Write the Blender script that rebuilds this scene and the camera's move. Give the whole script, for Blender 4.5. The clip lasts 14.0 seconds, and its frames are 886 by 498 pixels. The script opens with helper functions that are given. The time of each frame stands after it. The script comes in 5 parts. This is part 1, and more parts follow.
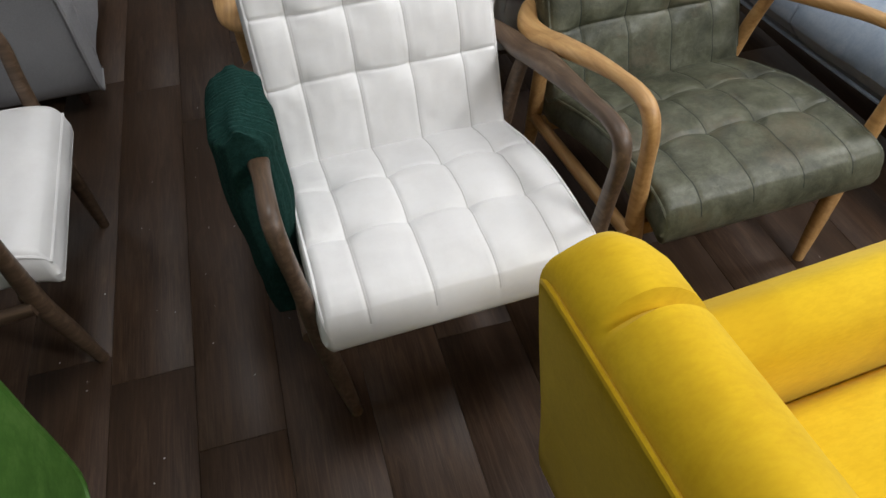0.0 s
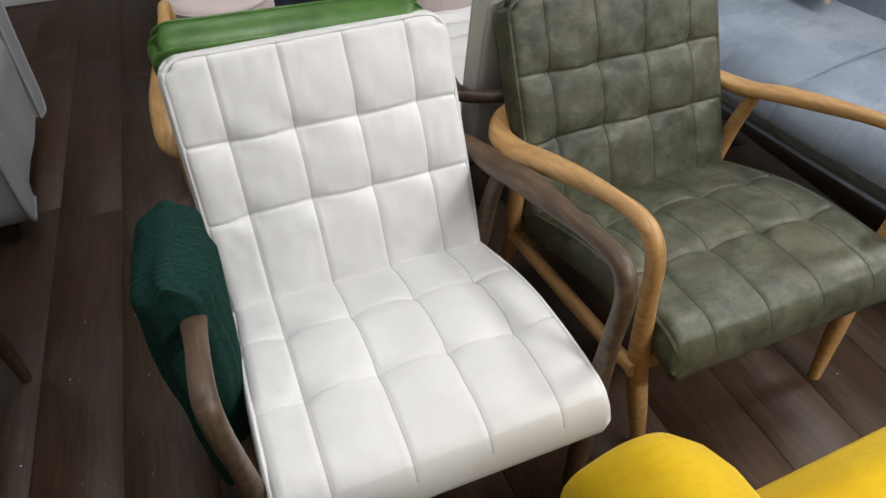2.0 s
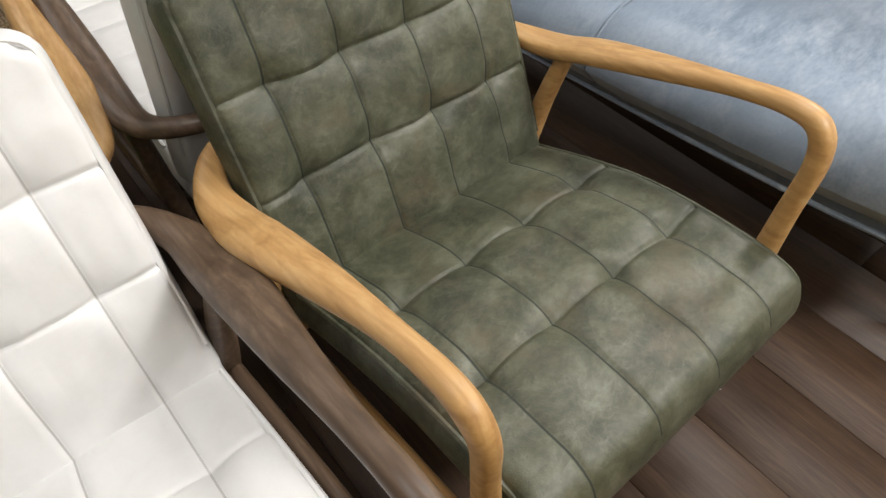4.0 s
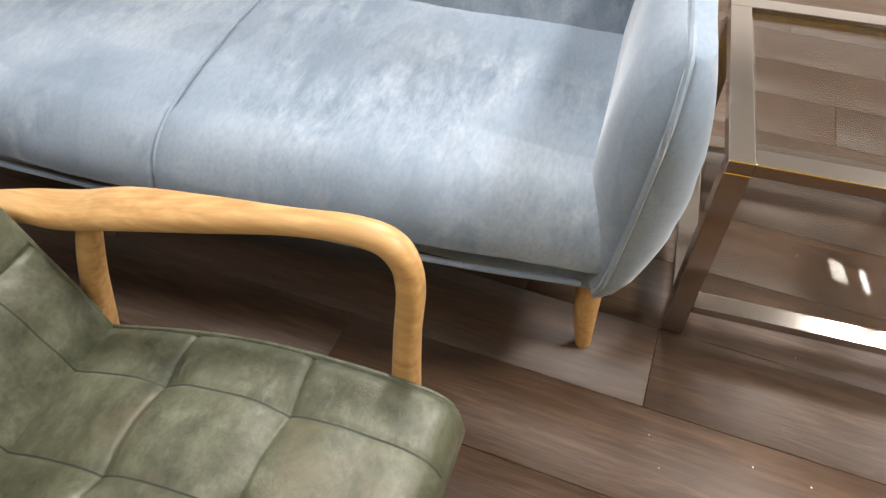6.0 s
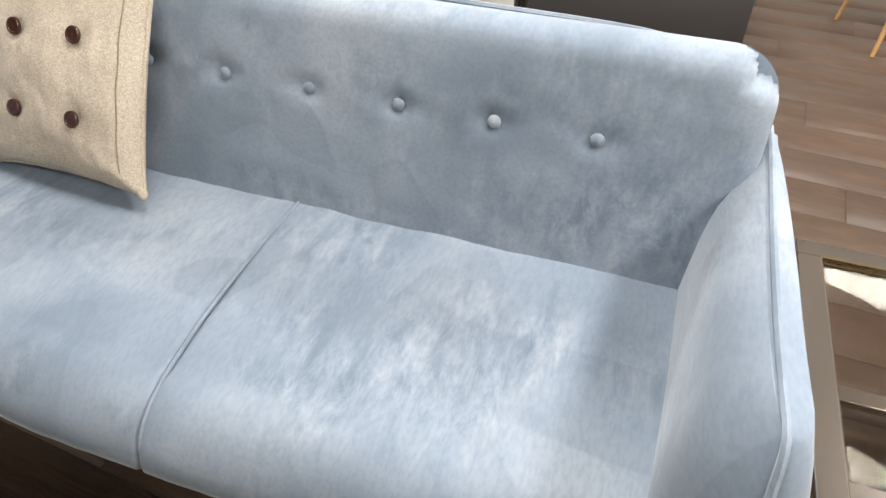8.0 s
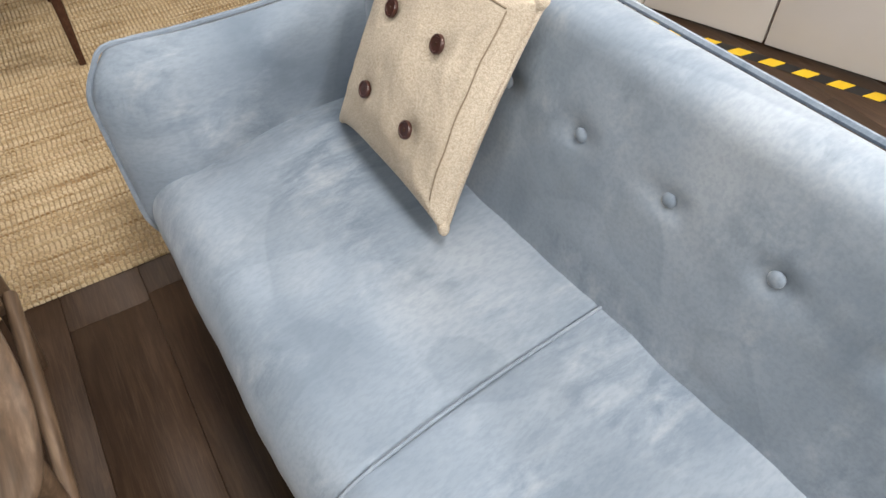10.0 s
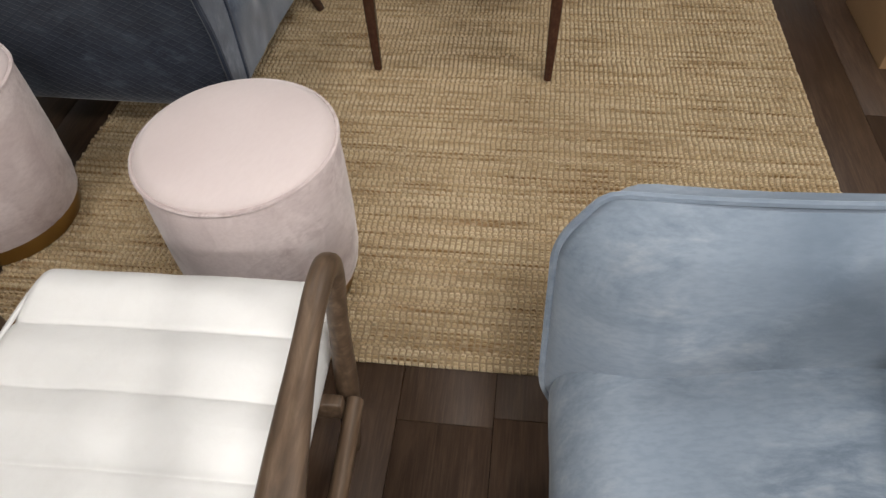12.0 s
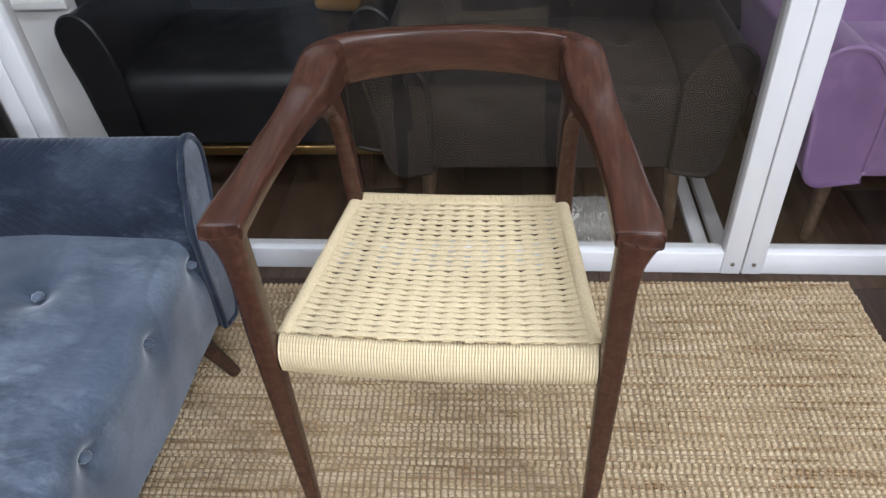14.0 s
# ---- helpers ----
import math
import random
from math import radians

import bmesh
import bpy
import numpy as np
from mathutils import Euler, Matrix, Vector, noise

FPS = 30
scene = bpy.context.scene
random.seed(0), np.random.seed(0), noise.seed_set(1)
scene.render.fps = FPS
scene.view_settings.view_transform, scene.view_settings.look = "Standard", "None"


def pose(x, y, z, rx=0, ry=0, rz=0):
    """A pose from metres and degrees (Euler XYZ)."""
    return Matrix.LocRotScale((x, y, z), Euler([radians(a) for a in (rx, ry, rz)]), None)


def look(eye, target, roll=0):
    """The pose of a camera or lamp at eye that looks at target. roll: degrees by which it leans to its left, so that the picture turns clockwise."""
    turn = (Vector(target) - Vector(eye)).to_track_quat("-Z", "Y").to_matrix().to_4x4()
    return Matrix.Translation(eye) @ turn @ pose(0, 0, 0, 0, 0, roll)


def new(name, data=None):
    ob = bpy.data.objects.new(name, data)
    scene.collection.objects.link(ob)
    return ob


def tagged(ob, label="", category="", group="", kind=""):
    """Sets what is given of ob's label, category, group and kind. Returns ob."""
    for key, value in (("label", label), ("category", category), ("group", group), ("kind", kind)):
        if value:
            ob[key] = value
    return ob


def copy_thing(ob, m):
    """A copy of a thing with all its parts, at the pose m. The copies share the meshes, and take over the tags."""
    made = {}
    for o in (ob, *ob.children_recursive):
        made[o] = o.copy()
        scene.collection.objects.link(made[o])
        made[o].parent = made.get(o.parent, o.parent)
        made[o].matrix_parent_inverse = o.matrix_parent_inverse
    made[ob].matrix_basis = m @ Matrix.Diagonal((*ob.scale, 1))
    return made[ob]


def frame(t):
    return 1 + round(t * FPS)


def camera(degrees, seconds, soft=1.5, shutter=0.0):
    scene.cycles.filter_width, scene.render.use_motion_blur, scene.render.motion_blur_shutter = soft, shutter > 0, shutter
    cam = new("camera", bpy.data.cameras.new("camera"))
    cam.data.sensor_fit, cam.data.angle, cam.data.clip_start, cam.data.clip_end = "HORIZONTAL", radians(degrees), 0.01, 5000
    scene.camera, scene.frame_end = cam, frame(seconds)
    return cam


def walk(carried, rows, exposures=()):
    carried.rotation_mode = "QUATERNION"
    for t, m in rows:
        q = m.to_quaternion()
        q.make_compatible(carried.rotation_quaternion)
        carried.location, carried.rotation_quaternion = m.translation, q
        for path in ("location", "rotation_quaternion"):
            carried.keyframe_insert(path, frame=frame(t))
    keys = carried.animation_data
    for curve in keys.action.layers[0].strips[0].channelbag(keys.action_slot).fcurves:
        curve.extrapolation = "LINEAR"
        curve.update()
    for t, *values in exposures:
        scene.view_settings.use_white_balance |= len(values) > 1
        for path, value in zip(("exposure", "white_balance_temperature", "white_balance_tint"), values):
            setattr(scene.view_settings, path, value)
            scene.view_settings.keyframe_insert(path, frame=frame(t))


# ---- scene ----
cam = camera(66.0, 14.0)
METRES, EYE, TILT, LEAN, TURN = 4.2, 1.25, -47.5, 0.0, 0.0
EXPOSURES = [(0.0, -0.92, 6200, 10), (2.2, -0.86, 6300, 10), (4.3, -0.48, 6650, 10), (4.5, -0.40, 6750, 10), (5.0, 0.0, 6700, 10), (7.0, -0.03, 6650, 10), (9.5, -0.18, 6750, 10), (10.5, -0.25, 6650, 10), (11.5, -0.66, 6550, 10), (12.5, -0.6, 6600, 10), (13.0, -0.27, 5900, 10), (14.0, 0.12, 5600, 10)]
PATH = [
    (0, (0.298, 0.131, 1.412), (0.172, 1.452, -0.084), -2.0),
    (0.5, (0.288, 0.147, 1.383), (0.157, 1.534, -0.052), -2.0),
    (1, (0.282, 0.17, 1.366), (0.164, 1.606, -0.021), -1.8),
    (1.5, (0.277, 0.23, 1.356), (0.172, 1.715, 0.02), -2.0),
    (2, (0.275, 0.344, 1.338), (0.237, 1.855, 0.028), -2.0),
    (2.2, (0.267, 0.404, 1.316), (0.277, 1.913, 0.003), -1.7),
    (4.3, (0.546, 0.972, 1.182), (1.088, 2.131, -0.356), -0.6),
    (4.5, (0.588, 0.996, 1.178), (1.248, 2.074, -0.371), 0.0),
    (5, (0.688, 1.05, 1.161), (1.555, 1.968, -0.39), 0.8),
    (5.5, (0.742, 1.07, 1.161), (1.712, 1.93, -0.363), 0.8),
    (6, (0.835, 1.088, 1.14), (1.869, 1.976, -0.324), 0.6),
    (6.5, (0.916, 1.113, 1.143), (2.034, 2.073, -0.21), 0.4),
    (7, (0.948, 1.146, 1.176), (2.094, 2.135, -0.131), 0.3),
    (7.2, (0.962, 1.169, 1.192), (2.116, 2.165, -0.103), 0.5),
    (9.3, (1.306, 1.59, 1.356), (1.905, 2.922, -0.01), -0.0),
    (9.5, (1.317, 1.609, 1.341), (1.759, 2.988, -0.038), -0.6),
    (10, (1.315, 1.693, 1.354), (1.557, 2.998, -0.142), -0.9),
    (10.5, (1.267, 1.822, 1.284), (1.33, 3.127, -0.23), -1.1),
    (11, (1.201, 1.921, 1.239), (1.008, 3.203, -0.284), -1.9),
    (11.5, (1.094, 2.069, 1.23), (0.604, 3.271, -0.291), -3.2),
    (12, (1.018, 2.288, 1.26), (0.373, 3.426, -0.253), -3.5),
    (12.5, (0.922, 2.528, 1.305), (0.222, 3.777, -0.093), -3.8),
    (13, (0.777, 2.768, 1.333), (0.075, 4.14, 0.058), -3.8),
    (13.5, (0.699, 2.984, 1.276), (0.014, 4.377, 0.016), -3.9),
    (14, (0.553, 3.263, 1.255), (-0.13, 4.66, -0.003), -4.2),
]
walk(cam, [(t, look(eye, target, roll)) for t, eye, target, roll in PATH], EXPOSURES)

# ---------- light ----------
U_ROOM = 20.0  # degrees by which the room is turned


def room(x, y, z=0.0, rz=0.0):
    """A pose in the room's own axes: x along the glass partition, y towards it."""
    return pose(0, 0, 0, 0, 0, U_ROOM) @ pose(x, y, z, 0, 0, rz)


world = bpy.data.worlds.new("world")
scene.world = world
world.use_nodes = True
world.node_tree.nodes["Background"].inputs["Color"].default_value = (0.9, 0.95, 1.0, 1)
world.node_tree.nodes["Background"].inputs["Strength"].default_value = 0.02

# ---------- small helpers ----------


def part(name, bm, material, parent=None, label="", smooth=True, second=None):
    """One bmesh as one mesh object under a thing or a part."""
    me = bpy.data.meshes.new(name)
    bmesh.ops.recalc_face_normals(bm, faces=bm.faces[:])
    bm.to_mesh(me)
    bm.free()
    me.materials.append(material)
    if second:
        me.materials.append(second)
    if smooth:
        me.shade_smooth()
        me.set_sharp_from_angle(angle=radians(48))
    ob = new(name, me)
    ob.parent = parent
    if label:
        ob["label"] = label
    return ob


def thing(name, m, label, category, group="", kind=""):
    ob = new(name)
    ob.empty_display_size = 0.1
    ob.matrix_world = m
    return tagged(ob, label, category, group, kind)


def rbox(sx, sy, sz, bevel=0.006, m=None, segments=2):
    """A box with rounded edges, standing on z = 0."""
    bm = bmesh.new()
    bmesh.ops.create_cube(bm, size=1)
    bmesh.ops.transform(bm, matrix=Matrix.Translation((0, 0, sz / 2)) @ Matrix.Diagonal((sx, sy, sz, 1)), verts=bm.verts)
    if bevel > 0:
        bmesh.ops.bevel(bm, geom=bm.edges[:], offset=bevel, segments=segments, affect="EDGES", profile=0.5)
    if m is not None:
        bmesh.ops.transform(bm, matrix=m, verts=bm.verts)
    return bm


def spline(points, steps):
    """Points on a smooth curve through the given rows of any length."""
    p = np.array(points, float)
    q = np.vstack([2 * p[0] - p[1], p, 2 * p[-1] - p[-2]])
    out = []
    for i in range(len(p) - 1):
        a, b, c, d = q[i : i + 4]
        for k in range(steps):
            t = k / steps
            out.append(0.5 * (2 * b + (c - a) * t + (2 * a - 5 * b + 4 * c - d) * t**2 + (3 * b - a - 3 * c + d) * t**3))
    return np.vstack([out, p[-1]])


def sweep(rows, steps=6, sides=10, square=1.0, bm=None, side=(1, 0, 0), closed=False):
    """A limb along rows of x, y, z, half-width, half-thickness. side: the direction of the width. square under 1 makes it boxier."""
    bm = bm or bmesh.new()
    pts = spline(rows, steps)
    rings = []
    n = len(pts)
    for i, row in enumerate(pts):
        at = Vector(row[:3])
        ahead = Vector(pts[(i + 1) % n if closed else min(i + 1, n - 1)][:3]) - Vector(pts[i - 1 if closed else max(i - 1, 0)][:3])
        ahead = ahead.normalized() if ahead.length > 1e-9 else Vector((0, 1, 0))
        wide = Vector(side) - ahead * ahead.dot(Vector(side))
        if wide.length < 0.05:
            wide = Vector((0, 1, 0)) - ahead * ahead.y
        wide.normalize()
        high = ahead.cross(wide)
        ring = []
        for k in range(sides):
            a = 2 * math.pi * (k + 0.5) / sides
            c, s = math.cos(a), math.sin(a)
            c, s = math.copysign(abs(c) ** square, c), math.copysign(abs(s) ** square, s)
            ring.append(bm.verts.new(at + wide * (c * row[3]) + high * (s * row[4])))
        rings.append(ring)
    pairs = list(zip(rings, rings[1:])) + ([(rings[-1], rings[0])] if closed else [])
    for a, b in pairs:
        for k in range(sides):
            bm.faces.new((a[k], a[(k + 1) % sides], b[(k + 1) % sides], b[k]))
    if not closed:
        bm.faces.new(rings[0][::-1])
        bm.faces.new(rings[-1])
    return bm


def piping(points, radius=0.005, steps=4, bm=None, closed=False):
    return sweep([(*p, radius, radius) for p in points], steps, 6, 1.0, bm, (0.3, 0.2, 0.93), closed)


def axis_steps(half, seams, n, fine=0.0):
    """Places across a pad, closer at its rim and at its seams."""
    s = {round(half * math.sin(math.pi / 2 * (2 * i / n - 1)), 5) for i in range(n + 1)}
    s |= {round(-half + 2 * half * i / n, 5) for i in range(n + 1)}
    for c in seams:
        s |= {round(c + o, 5) for o in (-0.014, -0.008, -0.004, -0.0013, 0.0013, 0.004, 0.008, 0.014)}
    out = []
    for v in sorted(v for v in s if -half <= v <= half):
        if not out or v - out[-1] > 0.0012:
            out.append(v)
    out[-1] = half
    return out


def pad(wide, long, top, under=0.0, rim=0.03, corner=0.03, col=(), row=(), groove=0.004, tuft=0.012, crown=0.0, n=30, shape=None, buttons=(), ridge=0.0, wrinkle=0.0, pucker=0.0):
    """A padded cushion: rounded rim, stitched seams (col at x, row at y), dimples where they cross, a crown. shape(x, y, z) bends it."""
    hx, hy = wide / 2, long / 2
    xs, ys = axis_steps(hx, col, n), axis_steps(hy, row, n)
    dips = list(buttons) + [(a, b) for a in col for b in row]
    bm = bmesh.new()

    def edge(x, y):
        ax, ay = hx - abs(x), hy - abs(y)
        if corner > 0 and ax < corner and ay < corner:
            d = corner - math.hypot(corner - ax, corner - ay)
        else:
            d = min(ax, ay)
        return max(d, 0.0)

    def pull(x, y):
        # rounded corners in plan
        ax, ay = abs(x) - (hx - corner), abs(y) - (hy - corner)
        if ax > 0 and ay > 0:
            m, r = max(ax, ay), math.hypot(ax, ay)
            f = m / r
            return math.copysign(hx - corner + ax * f, x), math.copysign(hy - corner + ay * f, y)
        return x, y

    def height(x, y, h, upper):
        d = edge(x, y)
        e = math.sqrt(max(0.0, 1 - (1 - min(d / rim, 1)) ** 2))
        z = h * e
        if not upper:
            return z
        z += crown * (1 - (x / hx) ** 2) * (1 - (y / hy) ** 2)
        fade = min(1.0, d / rim)
        for c in col:
            z -= groove * math.exp(-((x - c) / 0.0045) ** 2) * e + 0.5 * ridge * math.exp(-((x - c) / 0.03) ** 2) * fade
        for r in row:
            w = y - r - pucker * noise.noise((x * 9, r * 7, 1.0))
            z -= 1.6 * groove * math.exp(-((w / 0.0045) ** 2)) * e + ridge * math.exp(-((w / 0.032) ** 2)) * fade
        for a, b in dips:
            q = ((x - a) ** 2 + (y - b) ** 2) / 0.024**2
            if q < 9:
                z -= tuft * math.exp(-q) * fade
        if wrinkle:
            z += wrinkle * noise.noise((x * 14, y * 14, 3.0)) * fade + 0.4 * wrinkle * noise.noise((x * 45, y * 30, 7.0)) * fade
        return z

    def put(x, y, z):
        x, y = pull(x, y)
        return bm.verts.new(shape(x, y, z) if shape else (x, y, z))

    grids = []
    for upper in (True, False):
        grid = {}
        for i, x in enumerate(xs):
            for j, y in enumerate(ys):
                onrim = i in (0, len(xs) - 1) or j in (0, len(ys) - 1)
                if not upper and onrim:
                    grid[i, j] = grids[0][i, j]
                else:
                    z = height(x, y, top, True) if upper else -height(x, y, under, False)
                    grid[i, j] = put(x, y, 0.0 if onrim else z)
        grids.append(grid)
        for i in range(len(xs) - 1):
            for j in range(len(ys) - 1):
                q = (grid[i, j], grid[i + 1, j], grid[i + 1, j + 1], grid[i, j + 1])
                f = bm.faces.new(q if upper else q[::-1])
                mx, my = (xs[i] + xs[i + 1]) / 2, (ys[j] + ys[j + 1]) / 2
                # the stitches run along the columns, dash by dash
                if upper and edge(mx, my) > 0.004 and any(abs(mx - c) < 0.0012 for c in col):
                    f.material_index = 1
    return bm


def shell(rows, n=10):
    """A closed surface over rings of equally many points."""
    bm = bmesh.new()
    rings = [[bm.verts.new(p) for p in r] for r in rows]
    k = len(rings[0])
    for a, b in zip(rings, rings[1:]):
        for i in range(k):
            bm.faces.new((a[i], a[(i + 1) % k], b[(i + 1) % k], b[i]))
    bm.faces.new(rings[0][::-1])
    bm.faces.new(rings[-1])
    return bm


def ring_profile(inner, outer, steps=5):
    """A closed ring through two lists of points."""
    return [tuple(p) for p in spline(inner + outer[::-1] + [inner[0]], steps)[:-1]]


def rolled_seat(x0, x1, y_back, y_front, z_back, z_front, z_low, bend=0.06, edge=0.012, dips=(), depth=0.02, crown=0.015, wrinkle=0.003, n=46, tuck=0.012, spread=0.03, bow=0.0):
    """A tight seat: its top runs forward, rolls over the front edge and down to the base. dips: (x, way along the profile in metres)."""
    prof = []
    top = y_back - y_front - bend
    for k in range(n):
        v = k / (n - 1)
        prof.append((y_back - top * v, z_back + (z_front - z_back) * v + crown * math.sin(math.pi * v), v * top))
    for k in range(1, 13):
        a = math.pi / 2 * k / 12
        prof.append((y_front + bend - bend * math.sin(a), z_front - bend + bend * math.cos(a), top + bend * a))
    drop = z_front - bend - z_low
    for k in range(1, 15):
        v = k / 14
        prof.append((y_front + tuck * v, z_front - bend - drop * v, top + bend * math.pi / 2 + drop * v))
    xs = axis_steps((x1 - x0) / 2, (), n)
    bm = bmesh.new()
    rings = []
    for x in xs:
        d0, d1 = x + (x1 - x0) / 2, (x1 - x0) / 2 - x
        ring = []
        for k, (y, z, s) in enumerate(prof):
            a, c = prof[max(k - 1, 0)], prof[min(k + 1, len(prof) - 1)]
            ny, nz = -(c[1] - a[1]), (c[0] - a[0])
            ln = math.hypot(ny, nz)
            ny, nz = -ny / ln, -nz / ln
            off = 0.0
            for d in (d0, d1):
                if d < edge:
                    off -= edge * (1 - math.sqrt(max(0.0, 1 - (1 - d / edge) ** 2)))
            xx = x + (x0 + x1) / 2
            for dx, ds in dips:
                q = ((xx - dx) ** 2 + (s - ds) ** 2) / spread**2
                if q < 12:
                    off -= depth * (0.6 * math.exp(-q) + 0.4 * math.exp(-q * 5))
            off += wrinkle * noise.noise((xx * 5, s * 5, 4.0)) + 0.3 * wrinkle * noise.noise((xx * 18, s * 11, 9.0))
            ring.append(bm.verts.new((xx, y + ny * off + bow * xx * xx * min(1.0, s / top) ** 3, z + nz * off)))
        ring += [bm.verts.new((x + (x0 + x1) / 2, prof[-1][0] + 0.05, z_low)), bm.verts.new((x + (x0 + x1) / 2, y_back, z_low))]
        rings.append(ring)
    m = len(rings[0])
    for a, c in zip(rings, rings[1:]):
        for k in range(m):
            bm.faces.new((a[k], a[(k + 1) % m], c[(k + 1) % m], c[k]))
    bm.faces.new(rings[0][::-1])
    bm.faces.new(rings[-1])
    return bm


# ---------- materials ----------


def nodes(name, rough=0.5, metal=0.0, spec=0.5):
    mat = bpy.data.materials.new(name)
    mat.use_nodes = True
    nt = mat.node_tree
    b = nt.nodes["Principled BSDF"]
    b.inputs["Roughness"].default_value, b.inputs["Metallic"].default_value = rough, metal
    b.inputs["Specular IOR Level"].default_value = spec
    return mat, nt, b


def node(nt, kind, **values):
    n = nt.nodes.new(kind)
    for key, v in values.items():
        n.inputs[key.replace("_", " ")].default_value = v
    return n


def coords(nt, scale=(1, 1, 1), random_shift=False):
    tc, mp = nt.nodes.new("ShaderNodeTexCoord"), nt.nodes.new("ShaderNodeMapping")
    mp.inputs["Scale"].default_value = scale
    nt.links.new(tc.outputs["Object"], mp.inputs["Vector"])
    if random_shift:
        oi, mul = nt.nodes.new("ShaderNodeObjectInfo"), nt.nodes.new("ShaderNodeVectorMath")
        mul.operation = "SCALE"
        mul.inputs[0].default_value = (17.0, 31.0, 11.0)
        nt.links.new(oi.outputs["Random"], mul.inputs["Scale"])
        nt.links.new(mul.outputs[0], mp.inputs["Location"])
    return mp.outputs[0]


def noise_tex(nt, at, scale, detail=4.0, rough=0.55, distortion=0.0):
    n = node(nt, "ShaderNodeTexNoise", Scale=scale, Detail=detail, Roughness=rough, Distortion=distortion)
    nt.links.new(at, n.inputs["Vector"])
    return n.outputs["Fac"]


def ramp(nt, fac, *stops):
    r = nt.nodes.new("ShaderNodeValToRGB")
    e = r.color_ramp.elements
    while len(e) < len(stops):
        e.new(0.5)
    for k, (p, c) in zip(e, stops):
        k.position, k.color = p, (*c, 1) if len(c) == 3 else c
    nt.links.new(fac, r.inputs[0])
    return r.outputs[0]


def grey(v):
    return (v, v, v)


def lerp(a, c, k):
    return tuple(p + (q - p) * k for p, q in zip(a, c))


def mix(nt, fac, a, b, blend="MIX"):
    m = nt.nodes.new("ShaderNodeMix")
    m.data_type, m.blend_type = "RGBA", blend
    for sock, v in ((m.inputs[0], fac), (m.inputs[6], a), (m.inputs[7], b)):
        if hasattr(v, "is_linked"):
            nt.links.new(v, sock)
        else:
            sock.default_value = v if not isinstance(v, tuple) else (*v[:3], 1)
    return m.outputs[2]


def bump(nt, b, height, strength=0.3, distance=0.002):
    n = node(nt, "ShaderNodeBump", Strength=strength, Distance=distance)
    nt.links.new(height, n.inputs["Height"])
    nt.links.new(n.outputs[0], b.inputs["Normal"])


def leather(name, dark, base, pale, rough=0.42, mottle=1.0, grain=0.12, worn=None):
    mat, nt, b = nodes(name, rough, spec=0.45)
    at = coords(nt)
    big = noise_tex(nt, at, 12.0, 10.0, 0.74, 0.3)
    col = ramp(nt, big, (0.5 - 0.2 / mottle, dark), (0.52, base), (0.5 + 0.22 / mottle, pale))
    fine = noise_tex(nt, at, 420.0, 3.0)
    scuff = noise_tex(nt, coords(nt, (1, 1.5, 1)), 34.0, 9.0, 0.75, 0.6)
    col = mix(nt, ramp(nt, scuff, (0.54, grey(0)), (0.66, grey(0.4 * mottle))), col, pale)
    col = mix(nt, ramp(nt, scuff, (0.30, grey(0.45 * mottle)), (0.44, grey(0))), col, dark)
    if worn:
        patch = noise_tex(nt, coords(nt, (1, 1, 1.3)), 6.0, 7.0, 0.7, 0.3)
        col = mix(nt, ramp(nt, patch, (0.52, grey(0)), (0.66, grey(0.6))), col, worn)
        vein = node(nt, "ShaderNodeTexVoronoi", Scale=16.0)
        vein.feature = "DISTANCE_TO_EDGE"
        warp = nt.nodes.new("ShaderNodeVectorMath")
        warp.operation = "ADD"
        wn = node(nt, "ShaderNodeTexNoise", Scale=9.0, Detail=4.0)
        nt.links.new(at, wn.inputs["Vector"])
        nt.links.new(at, warp.inputs[0])
        sc = nt.nodes.new("ShaderNodeVectorMath")
        sc.operation = "SCALE"
        sc.inputs["Scale"].default_value = 0.22
        nt.links.new(wn.outputs["Color"], sc.inputs[0])
        nt.links.new(sc.outputs[0], warp.inputs[1])
        nt.links.new(warp.outputs[0], vein.inputs["Vector"])
        col = mix(nt, ramp(nt, vein.outputs["Distance"], (0.0, grey(0.16)), (0.03, grey(0))), col, pale)
    nt.links.new(col, b.inputs["Base Color"])
    nt.links.new(ramp(nt, big, (0.3, grey(rough + 0.1)), (0.7, grey(rough - 0.06))), b.inputs["Roughness"])
    bump(nt, b, fine, grain, 0.0012)
    return mat


